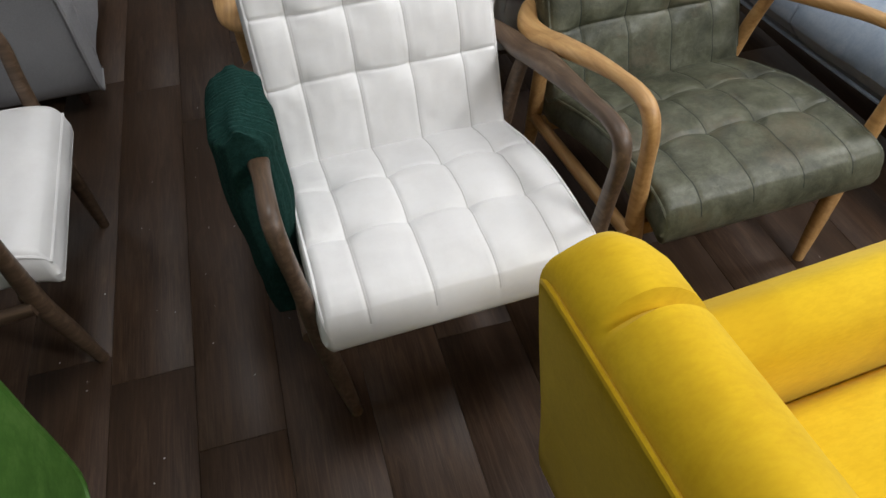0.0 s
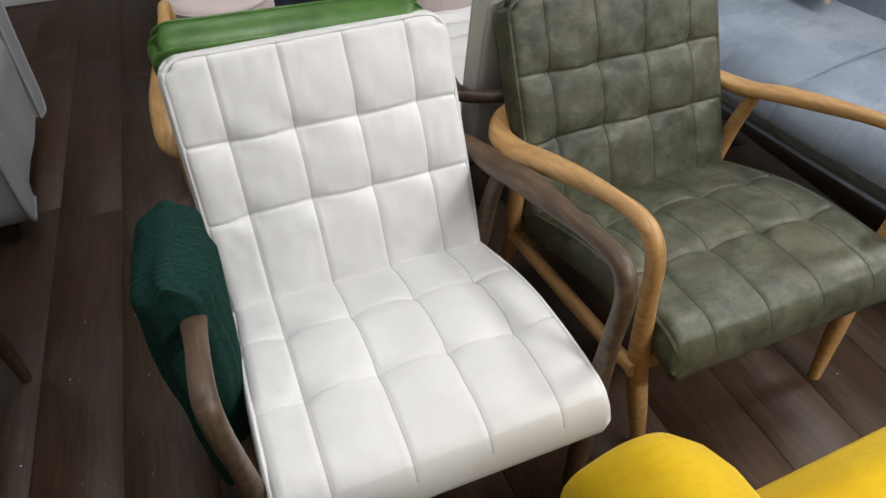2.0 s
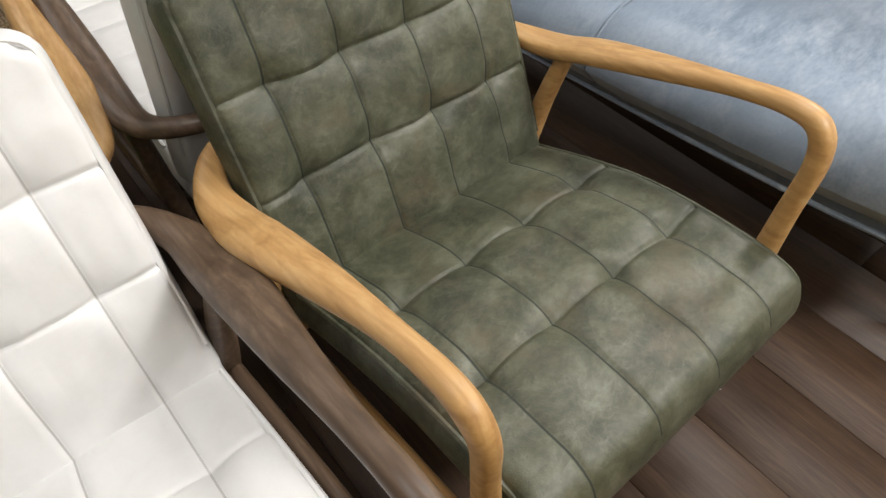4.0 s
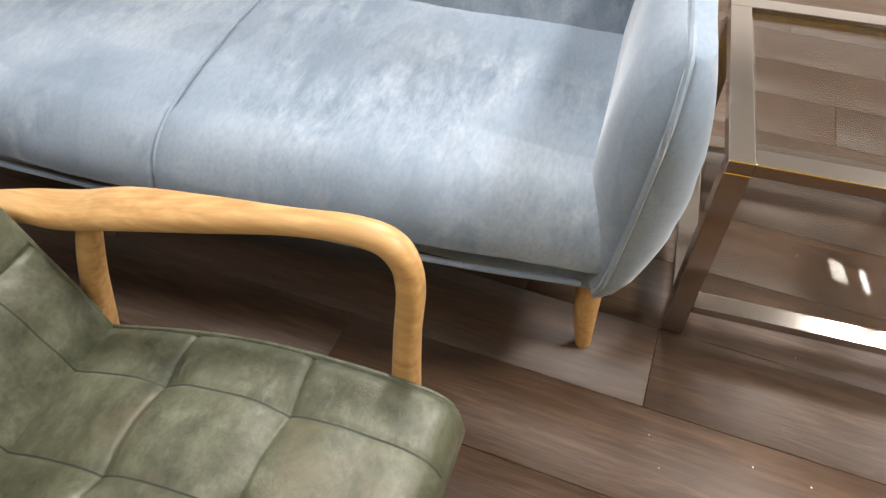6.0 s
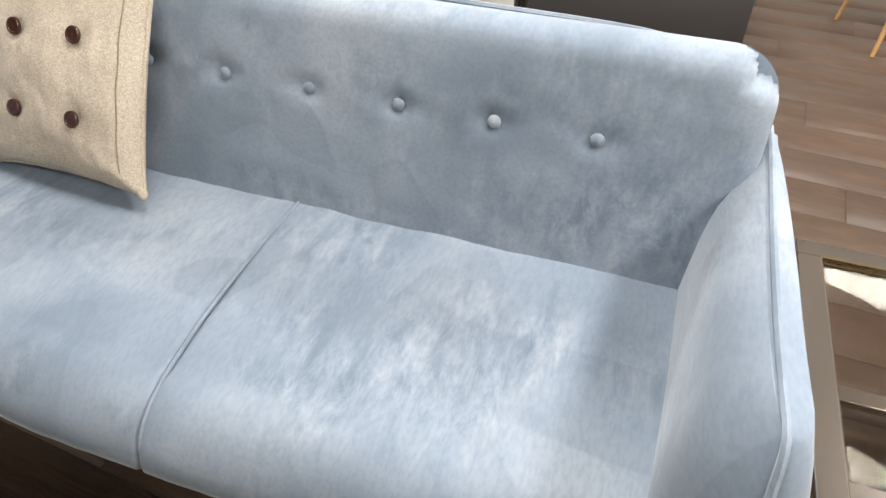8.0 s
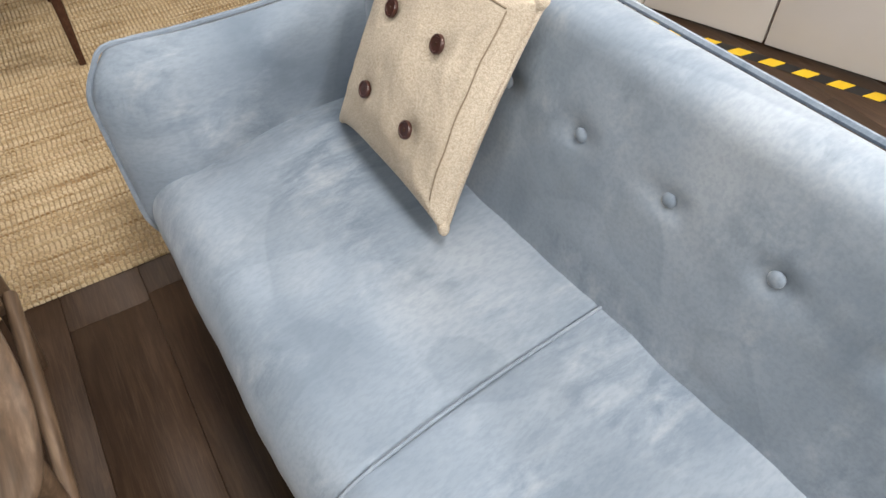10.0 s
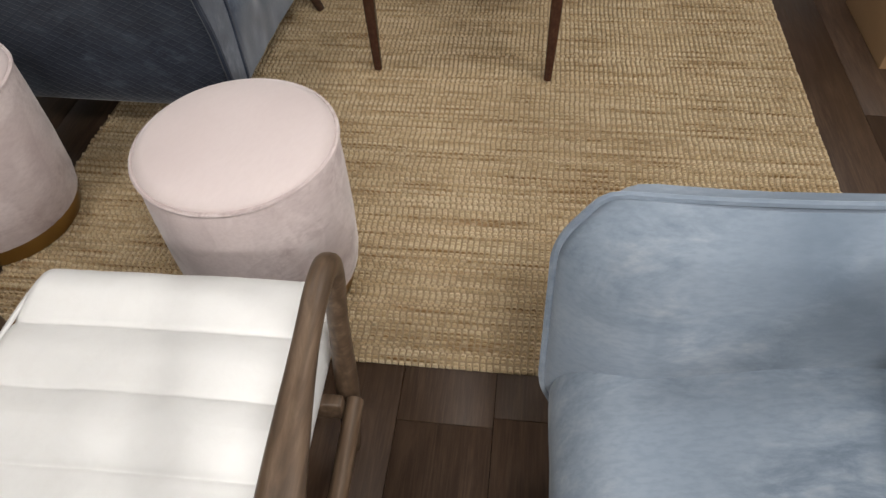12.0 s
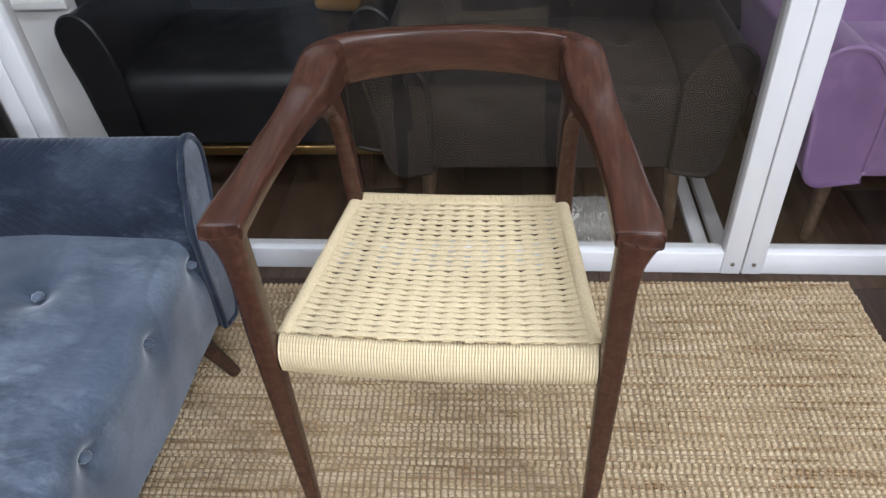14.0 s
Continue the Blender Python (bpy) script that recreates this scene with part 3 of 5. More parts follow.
def lounge_chair(m, seat_mat, wood, label, thread=None, channels=False, group="lounge chairs", plain=False, reach=0.0, broad=1.0, tall=0.0):
    t = thing("lounge_chair", m, label, "armchair", group)
    W, D, B = (0.51, 0.70, 0.54) if channels else (0.54, 0.62, 0.54)
    B += tall
    ahead = 0.048 if channels else 0.0
    cols = () if channels or plain else (-0.18, -0.06, 0.06, 0.18)
    rows_s = (-0.11, 0.07) if not (channels or plain) else ((-0.22, -0.11, 0.0, 0.11) if channels else ())
    rows_b = (-0.057 + 0.6 * tall, 0.093 + 0.6 * tall) if not (channels or plain) else ((-0.13, -0.03, 0.07, 0.16) if channels else ())

    def seat_shape(x, y, z):
        y = y + 0.03
        # level in front with a rolled edge, sinking towards the back
        q = min(1.0, max(0.0, (y + 0.08) / 0.36))
        f = max(0.0, 0.075 - (y - 0.03 + D / 2)) / 0.075
        return (x, y - ahead, 0.368 - 0.092 * q * q * (1.6 - 0.6 * q) + z - 0.03 * f**2)

    soft = dict(groove=0.0028, tuft=0.011, ridge=0.0026, pucker=0.008) if not channels else dict(groove=0.003, tuft=0.0, ridge=0.013)
    part("seat", pad(W, D, 0.052, 0.048, 0.028, 0.016, cols, rows_s, shape=seat_shape, crown=0.008, n=34, wrinkle=0.0035, **soft), seat_mat, t, second=thread or seat_mat)
    lean = pose(0, 0.296, 0.318, 90 - (14.0 if channels else 22.5))

    def back_shape(x, y, z):
        return lean @ Vector((x, y + B / 2 - 0.05, z))

    part("backrest", pad(W, B, 0.046, 0.046, 0.024, 0.045, cols, rows_b, shape=back_shape, crown=0.007, n=34, wrinkle=0.004, **soft), seat_mat, t, second=thread or seat_mat)
    # welts along the edges of both cushions
    e = W / 2 - 0.0105
    for s in (-1, 1):
        for z in (0.0425,):
            line = [seat_shape(s * e * q, y, z * k) for y, k, q in ((-D / 2 + 0.004, 0.1, 0.965), (-D / 2 + 0.010, 0.6, 0.985), (-D / 2 + 0.03, 0.95, 1.0), (-0.22, 1, 1), (-0.1, 1, 1), (0.0, 1, 1), (0.1, 1, 1), (0.2, 1, 1), (0.24, 1, 1))]
            part("welt", piping(line, 0.0042), seat_mat, t)
    if plain:
        for z in (0.030, -0.026):
            part("welt", piping([seat_shape(x, -D / 2 + 0.007, z) for x in np.linspace(-e, e, 9)], 0.0045, 2), seat_mat, t)
    for z in (0.036, -0.036):
        rim = []
        for a in np.linspace(0, 1, 25):
            s = (a - 0.5) * 2
            x, y = s * 1.6, 0.25
            if abs(s) > 0.45:
                x, y = math.copysign(e, s), 0.225 - (abs(s) - 0.45) / 0.55 * 0.42
            else:
                k = min(1.0, max(0.0, (abs(s) - 0.33) / 0.12))
                x, y = math.copysign(min(abs(s) / 0.33, 1.0) * 0.222 + 0.0375 * math.sin(k * math.pi / 2), s), 0.225 + 0.036 * math.cos(k * math.pi / 2)
            rim.append(back_shape(x, y + tall / 2, z))
        part("welt", piping(rim, 0.0045, 3), seat_mat, t)
    for s in (-1, 1):
        x = s * 0.296
        arm = [
            (s * 0.03, 0.475, 0.515, 0.015, 0.015),
            (s * 0.16, 0.470, 0.512, 0.015, 0.015),
            (s * 0.255, 0.440, 0.508, 0.019, 0.016),
            (s * 0.299, 0.375, 0.498, 0.026, 0.016),
            (s * 0.308, 0.29, 0.508, 0.034, 0.016),
            (s * 0.308, 0.20, 0.538, 0.036, 0.016),
            (s * 0.300, 0.06, 0.578, 0.026, 0.016),
            (x, -0.07, 0.608, 0.0165, 0.0135),
            (x, -0.155, 0.621, 0.016, 0.0145),
            (x, -0.199, 0.608, 0.0165, 0.0165),
            (x - s * 0.004, -0.216, 0.56, 0.0155, 0.0165),
            (x - s * 0.012, -0.212, 0.46, 0.015, 0.017),
            (x - s * 0.025, -0.21, 0.28, 0.019, 0.021),
            (x - s * 0.042, -0.222, 0.14, 0.018, 0.019),
            (x - s * 0.058, -0.235, 0.0, 0.013, 0.013),
        ]
        arm = [(p[0], p[1] + (reach if p[1] < 0 else 0.3 * reach if p[1] < 0.1 else 0.0), *p[2:]) for p in arm]
        part("arm", sweep(arm, 6, 14, 0.85), wood, t)
        back_leg = [(s * 0.303, 0.255, 0.522, 0.015, 0.015), (s * 0.292, 0.29, 0.40, 0.018, 0.018), (s * 0.28, 0.33, 0.22, 0.02, 0.018), (s * 0.262, 0.40, 0.0, 0.013, 0.013)]
        part("leg", sweep(back_leg, 5, 12, 0.9), wood, t)
        rail = [(s * 0.289, -0.205, 0.285, 0.014, 0.016), (s * 0.288, 0.05, 0.262, 0.015, 0.018), (s * 0.285, 0.32, 0.235, 0.013, 0.016)]
        part("side_rail", sweep(rail, 4, 12, 0.9), wood, t)
    for y, z in ((-0.19, 0.265), (0.29, 0.205)):
        part("cross_rail", rbox(0.55, 0.022, 0.045, 0.004, pose(0, y, z)), wood, t)
    for ob in t.children:
        ob.data.transform(Matrix.Diagonal((broad, 1, 1, 1)))
    return t


WHITE_POSE = pose(0.167, 1.185, 0, 0, 0, 21.9)
white_chair = lounge_chair(WHITE_POSE, WHITE_LEATHER, WALNUT, "white leather lounge chair with tufted seat and walnut frame", PALE_THREAD, broad=1.075, tall=0.02)
lounge_chair(pose(0.835, 1.502, 0, 0, 0, 22.6) @ pose(-0.018, 0, 0), OLIVE_LEATHER, OAK, "olive green leather lounge chair with tufted seat and oak frame", DARK_THREAD, reach=0.018, broad=1.06)
lounge_chair(pose(-0.935, 1.112, 0, 0, 0, 112), WHITE_LEATHER, WALNUT, "plain white leather lounge chair with dark walnut frame", plain=True)
lounge_chair(pose(0.425, 2.382, 0, 0, 0, 201.4), WHITE_LEATHER, WALNUT, "white channel-stitched leather lounge chair with walnut frame", channels=True, reach=-0.02, tall=0.05)
lounge_chair(pose(-0.185, 2.145, 0, 0, 0, 196), GREEN_LEATHER, OAK, "bright green leather lounge chair with oak frame", plain=True, broad=1.04, tall=0.04)


def knitted_throw():
    t = thing("throw_blanket", WHITE_POSE, "dark green knitted throw folded over the chair's walnut arm", "blanket")
    rings = []
    n = 120
    for i in range(n):
        v = i / (n - 1)
        y = -0.03 + 0.34 * v
        top = 0.672 - 0.24 * max(0.0, y)
        rib = 0.0034 * math.sin(2 * math.pi * y / 0.0165)
        e = math.sqrt(max(0.03, 1 - (1 - min(1.0, 7 * min(v, 1 - v))) ** 2))
        low = 0.14 + 0.015 * noise.noise((y * 9, 1.0, 0.0)) + 0.04 * (1 - e)
        xo = -0.328
        loop = [(xo - 0.045, low), (xo - 0.054, low + 0.08), (xo - 0.058, 0.34), (xo - 0.064, 0.48), (xo - 0.068, top - 0.06), (xo - 0.045, top - 0.012), (xo - 0.005, top), (xo + 0.036, top - 0.02), (xo + 0.052, top - 0.08), (xo + 0.050, 0.45), (xo + 0.040, 0.33), (xo + 0.026, low + 0.06), (xo + 0.01, low)]
        pts = spline(loop + [loop[0]], 5)[:-1]
        mid = np.array((xo - 0.008, 0.40))
        ring = []
        for k, p in enumerate(pts):
            bunch = 0.0045 * math.sin(k * 0.9 + 3.0 * noise.noise((y * 5, k * 0.12, 2.0))) * (1.0 if p[1] > 0.42 else 0.35)
            x, z = xo - 0.008 + (p[0] - xo + 0.008) * (0.35 + 0.65 * e), p[1]
            sx = 1.0 if x > xo - 0.008 else -1.0
            ring.append((x + sx * (bunch + rib) * e, y, z + (0.6 * (bunch + rib) if z > top - 0.06 else 0.0)))
        rings.append(ring)
    part("knit", shell(rings), KNIT, t)
    return t


knitted_throw()

# ---------- blue sofa ----------
SOFA = pose(1.254, 2.155, 0, 0, 0, -65.4) @ pose(0.04, 0, 0)


def blue_sofa():
    t = thing("sofa", SOFA, "pale blue velvet two-seat sofa with buttoned back and oak legs", "sofa")
    for s in (-1, 1):
        a, c = (0.0, 0.802) if s > 0 else (-0.802, 0.0)
        part("seat_cushion", rolled_seat(a, c, 0.53, -0.088, 0.438, 0.412, 0.236, 0.115, 0.009, crown=0.016, wrinkle=0.007, tuck=0.055, bow=0.055), BLUE_VELVET, t)
        if s > 0:
            line = [(0.004, 0.47, 0.444), (0.004, 0.3, 0.444), (0.004, 0.15, 0.437), (0.004, 0.06, 0.422), (0.004, 0.0, 0.408), (0.004, -0.045, 0.385), (0.004, -0.074, 0.35), (0.004, -0.080, 0.31)]
            part("welt", piping(line, 0.0032), BLUE_VELVET, t)
    part("base", rbox(1.66, 0.62, 0.05, 0.02, pose(0, 0.30, 0.195), 3), BLUE_VELVET, t)
    part("welt", piping([(-0.775, -0.022, 0.232), (-0.5, -0.042, 0.230), (0, -0.050, 0.230), (0.5, -0.042, 0.230), (0.775, -0.022, 0.232)], 0.006), BLUE_VELVET, t)
    part("underside", rbox(1.5, 0.56, 0.02, 0.004, pose(0, 0.29, 0.183)), DARK_UNDER, t)

    def back_shape(x, y, z):
        return pose(0, 0.521, 0.38, 90 - 14) @ Vector((x, y + 0.225, z))

    at = [-0.515 + 0.18 * k for k in range(7)]
    part("backrest", pad(1.66, 0.47, 0.07, 0.06, 0.05, 0.09, shape=back_shape, crown=0.006, n=48, tuft=0.014, buttons=[(x, 0.0585) for x in at], wrinkle=0.0025), BLUE_VELVET, t)
    for x in at:
        bm = bmesh.new()
        bmesh.ops.create_uvsphere(bm, u_segments=14, v_segments=8, radius=0.0125)
        bmesh.ops.transform(bm, matrix=Matrix.Translation(back_shape(x, 0.0585, 0.067)) @ pose(0, 0, 0, 76) @ Matrix.Diagonal((1, 1, 0.55, 1)), verts=bm.verts)
        part("button", bm, BLUE_VELVET, t)
    top = [back_shape(x, 0.234 - 0.07 * (abs(x) / 0.82) ** 8, -0.035) for x in (-0.82, -0.79, -0.74, -0.6, -0.3, 0, 0.3, 0.6, 0.74, 0.79, 0.82)]
    part("welt", piping(top, 0.006), BLUE_VELVET, t)
    # flared arms, pinched to a welted edge in front
    for s in (-1, 1):
        rings = []

        def crest(v):
            return 0.798 + 0.045 * v**0.7

        def lead(v):
            return -0.062 + 0.06 * max(0.0, (v - 0.76) / 0.24) ** 2 + 0.035 * max(0.0, (0.22 - v) / 0.22) ** 2

        for y in (-0.062, -0.058, -0.05, -0.035, -0.015, 0.015, 0.06, 0.12, 0.2, 0.3, 0.4, 0.5, 0.58, 0.64, 0.68):
            f = math.sqrt(min(1.0, max(0.0, (y + 0.062) / 0.11)))
            back_fade = 1 - 0.55 * min(1.0, max(0.0, (y - 0.30) / 0.34)) ** 1.5
            g = math.sqrt(max(0.0, 1 - (1 - min(1.0, (y + 0.062) / 0.07)) ** 2))
            zt = 0.678 - 0.012 * max(0.0, y / 0.6) - 0.012 * math.sin(math.pi * min(1.0, max(0.0, y / 0.55)))
            ring = []
            for side in (0, 1):
                for k in range(15):
                    v = k / 14 if side == 0 else 1 - k / 14
                    z = 0.225 + (zt - 0.225) * v if side == 0 else 0.205 + (zt - 0.010 - 0.205) * v
                    if side == 0:
                        x = crest(v) - f * (0.010 + 0.062 * min(1.0, 0.3 + 1.6 * v) * math.sqrt(max(0.0, 1 - v**7)))
                    else:
                        x = crest(v) + g * back_fade * (0.006 + 0.070 * math.sin(math.pi * (0.08 + 0.83 * v)) ** 0.7)
                    w = 1 - min(1.0, (y + 0.062) / 0.25)
                    yy = y + (lead(v) + 0.062) * w
                    pl = 0.0035 * math.sin(z * 260) * f * (1 - min(1.0, (y + 0.062) / 0.12)) if 0.3 < v < 0.75 else 0.0
                    ring.append((s * (x + pl), yy, z))
            rings.append(ring)
        part("arm", shell(rings), BLUE_VELVET, t)
        edge = [(s * crest(k / 14), lead(k / 14) - 0.003, 0.227 + 0.453 * k / 14) for k in range(15)]
        edge += [(s * 0.843, y, 0.682 - 0.012 * max(0.0, y / 0.6) - 0.012 * math.sin(math.pi * min(1.0, y / 0.55))) for y in (0.06, 0.15, 0.3, 0.45, 0.58, 0.68)]
        part("welt", piping(edge, 0.0055, 3), BLUE_VELVET, t)
        for y in (0.035, 0.55):
            part("leg", sweep([(s * 0.790, y, 0.235, 0.028, 0.028), (s * 0.797, y - 0.004, 0.1, 0.023, 0.023), (s * 0.806, y - 0.008, 0.012, 0.016, 0.016), (s * 0.806, y - 0.008, 0.0, 0.014, 0.014)], 3, 14), OAK, t)
    return t


blue_sofa()


def throw_pillow():
    # square linen cushion leaning in the sofa's corner
    u, v = Vector((0.343, -0.936, 0.061)).normalized(), Vector((0.408, 0.229, 0.886))
    v = (v - u * u.dot(v)).normalized()
    w = u.cross(v)
    m = Matrix.Translation((1.481, 2.732, 0.652)) @ Matrix((u, v, w)).transposed().to_4x4()
    t = thing("throw_pillow", m, "beige linen throw pillow with four brown buttons", "pillow")
    half, gap = 0.205, 0.077

    def puff(x, y, z):
        a, c = x / half, y / half
        q = 1 - 0.055 * (1 - c * c) * abs(a) ** 3 + 0.02 * abs(a * c) ** 9
        r = 1 - 0.055 * (1 - a * a) * abs(c) ** 3 + 0.02 * abs(a * c) ** 9
        return (x * q, y * r, z)

    part("cover", pad(2 * half, 2 * half, 0.030, 0.03, 0.05, 0.012, crown=0.048, shape=puff, n=44, buttons=[(a + 0.014, b) for a in (-gap, gap) for b in (-gap, gap)], tuft=0.009, wrinkle=0.006), LINEN, t)
    edge = []
    for k in range(4):
        m4 = pose(0, 0, 0, 0, 0, 90 * k)
        edge += [m4 @ Vector(puff(half * e, -half, 0.0015 * (-1) ** i)) for i, e in enumerate((-0.97, -0.8, -0.6, -0.4, -0.2, 0.0, 0.2, 0.4, 0.6, 0.8))]
    part("seam", piping([tuple(p) for p in edge], 0.0042, closed=True, steps=2), LINEN, t)
    # stitched fold that runs a finger's width inside two of the edges
    for k in (0, 1):
        line = []
        for i in range(13):
            e = (-0.92 + 1.76 * i / 12) * half
            d = 0.176 + 0.001 * math.sin(i * 1.9)
            x, y = (d, e) if k == 0 else (e, d)
            h = 0.030 * math.sqrt(max(0.0, 1 - (1 - min((half - max(abs(x), abs(y))) / 0.05, 1)) ** 2)) + 0.048 * (1 - (x / half) ** 2) * (1 - (y / half) ** 2)
            line.append(puff(x, y, h + 0.0006))
        part("stitched_fold", piping(line, 0.0016, 3), LINEN_DARK, t)
    # knotted ears at the corners
    for sx in (-1, 1):
        for sy in (-1, 1):
            ear = [(sx * 0.190, sy * 0.190, 0, 0.014, 0.012), (sx * 0.206, sy * 0.206, 0.001, 0.011, 0.010), (sx * 0.211, sy * 0.209, 0.004, 0.006, 0.006)]
            part("corner", sweep(ear, 3, 10, 1.0, None, (sx, -sy, 0)), LINEN, t)
    for a in (-gap + 0.014, gap + 0.014):
        for b in (-gap, gap):
            bm = bmesh.new()
            rings = [(0.0165, -0.003), (0.0168, 0.001), (0.0155, 0.0035), (0.0125, 0.0036), (0.0115, 0.0022), (0.004, 0.002)]
            loops = [[bm.verts.new((a + r * math.cos(q * math.pi / 10), b + r * math.sin(q * math.pi / 10), 0.0685 + z)) for q in range(20)] for r, z in rings]
            for lo, hi in zip(loops, loops[1:]):
                for q in range(20):
                    bm.faces.new((lo[q], lo[(q + 1) % 20], hi[(q + 1) % 20], hi[q]))
            bm.faces.new(loops[-1])
            btn = part("button", bm, BUTTON_BROWN, t, "round brown wooden button")
            for q in (-1, 1):
                part("stitch", rbox(0.0016, 0.006, 0.0014, 0, pose(a + 0.0016 * q, b, 0.0705)), DARK_LEG, btn)
    return t


throw_pillow()

# ---------- glass side table ----------


def side_table():
    t = thing("side_table", pose(1.254, 2.155, 0, 0, 0, -65.4) @ pose(1.28, 0.39, 0), "square chrome-framed side table with glass top and shelf", "side table")
    a, h, w = 0.57, 0.452, 0.042
    k = a / 2 - w / 2
    for sx in (-1, 1):
        for sy in (-1, 1):
            part("leg", rbox(w, w, h - 0.025, 0.0015, pose(sx * k, sy * k, 0)), CHROME, t, smooth=False)
    for q in range(4):
        m = pose(0, 0, 0, 0, 0, 90 * q) @ pose(0, k, 0)
        off = pose(-w / 2, 0, h - 0.025)
        part("rail", rbox(a - w, w, 0.025, 0.0015, m @ off), CHROME, t, smooth=False)
        part("lip", rbox(a - 2 * w, 0.006, 0.012, 0.001, m @ pose(0, -w / 2 - 0.003, h - 0.022)), CHROME, t, smooth=False)
        part("rail", rbox(a - 2 * w, w, 0.02, 0.0015, m @ pose(0, 0, 0.075)), CHROME, t, smooth=False)
    for z in (h - 0.014, 0.088):
        p = part("pane", rbox(a - 2 * w - 0.002, a - 2 * w - 0.002, 0.006, 0.001, pose(0, 0, z)), TABLE_GLASS, t, "clear glass pane")
        p.visible_shadow = False
    return t


side_table()

# ---------- yellow armchair ----------


def yellow_armchair():
    t = thing("armchair", pose(0.896, 0.452, 0, 0, 0, 114), "yellow velvet armchair with rolled back and welted edges", "armchair")
    # local: front at -y, width along x
    W, D = 0.80, 0.80
    part("seat_base", rbox(W - 0.1, D - 0.20, 0.22, 0.03, pose(0, 0.02, 0.13), 3), YELLOW_VELVET, t)
    part("seat_cushion", pad(0.52, 0.54, 0.07, 0.06, 0.05, 0.04, crown=0.02, shape=lambda x, y, z: (x, y - 0.06, 0.40 + z)), YELLOW_VELVET, t)
    for s in (-1, 1):
        rings = []
        for y, k in ((-0.325, 0.72), (-0.318, 0.90), (-0.305, 0.97), (-0.28, 1.0), (0.0, 1.0), (0.30, 1.0)):
            inner = [(s * 0.255, y, 0.14), (s * 0.255, y, 0.40), (s * 0.258, y, 0.47 * k + 0.06), (s * 0.276, y, 0.575 * k + 0.015)]
            outer = [(s * 0.385, y, 0.13), (s * 0.39, y, 0.40), (s * 0.385, y, 0.49 * k + 0.06), (s * 0.366, y, 0.575 * k + 0.012), (s * 0.322, y, 0.605 * k + 0.012)]
            rings.append(ring_profile(inner, outer, 4))
        part("arm", shell(rings), YELLOW_VELVET, t)
        for y in (-0.25, 0.33):
            part("leg", sweep([(s * 0.33, y, 0.135, 0.022, 0.022), (s * 0.335, y, 0.0, 0.014, 0.014)], 2, 12), DARK_LEG, t)
    # rolled back with a pleat near each end
    rings = []
    for x, k in ((-0.40, 0.0), (-0.399, 0.45), (-0.392, 0.72), (-0.375, 0.9), (-0.35, 1.0), (-0.292, 1.0), (-0.288, 0.86), (-0.280, 0.60), (-0.272, 0.86), (-0.268, 1.0), (-0.15, 1.03), (0.0, 1.04), (0.15, 1.03), (0.268, 1.0), (0.272, 0.86), (0.280, 0.60), (0.288, 0.86), (0.292, 1.0), (0.35, 1.0), (0.375, 0.9), (0.392, 0.72), (0.399, 0.45), (0.40, 0.0)):
        g = 1 - k
        inner = [(x, 0.22, 0.16), (x, 0.19 + 0.02 * g, 0.42), (x, 0.185 + 0.03 * g, 0.57), (x, 0.215 + 0.05 * g, 0.69 - 0.02 * g), (x, 0.265 + 0.05 * g, 0.775 - 0.04 * g)]
        outer = [(x, 0.335, 0.14), (x, 0.368, 0.42), (x, 0.394, 0.66), (x, 0.398, 0.752), (x, 0.375 - 0.01 * g, 0.795 - 0.03 * g), (x, 0.325, 0.812 - 0.05 * g)]
        rings.append(ring_profile(inner, outer, 5))
    part("backrest", shell(rings), YELLOW_VELVET, t)
    part("welt", piping([(-0.398, 0.397, 0.735), (-0.36, 0.402, 0.752), (-0.2, 0.402, 0.755), (0, 0.402, 0.756), (0.2, 0.402, 0.755), (0.36, 0.402, 0.752), (0.398, 0.397, 0.735)], 0.0045), YELLOW_VELVET, t)
    for ob in t.children:
        low_back = ob.name.startswith(("backrest", "welt"))
        ob.data.transform(Matrix.Diagonal((1.02, 1, 1.035 if low_back else 1.08, 1)))
    return t


yellow_armchair()

# ---------- grey sofa, green club chair ----------


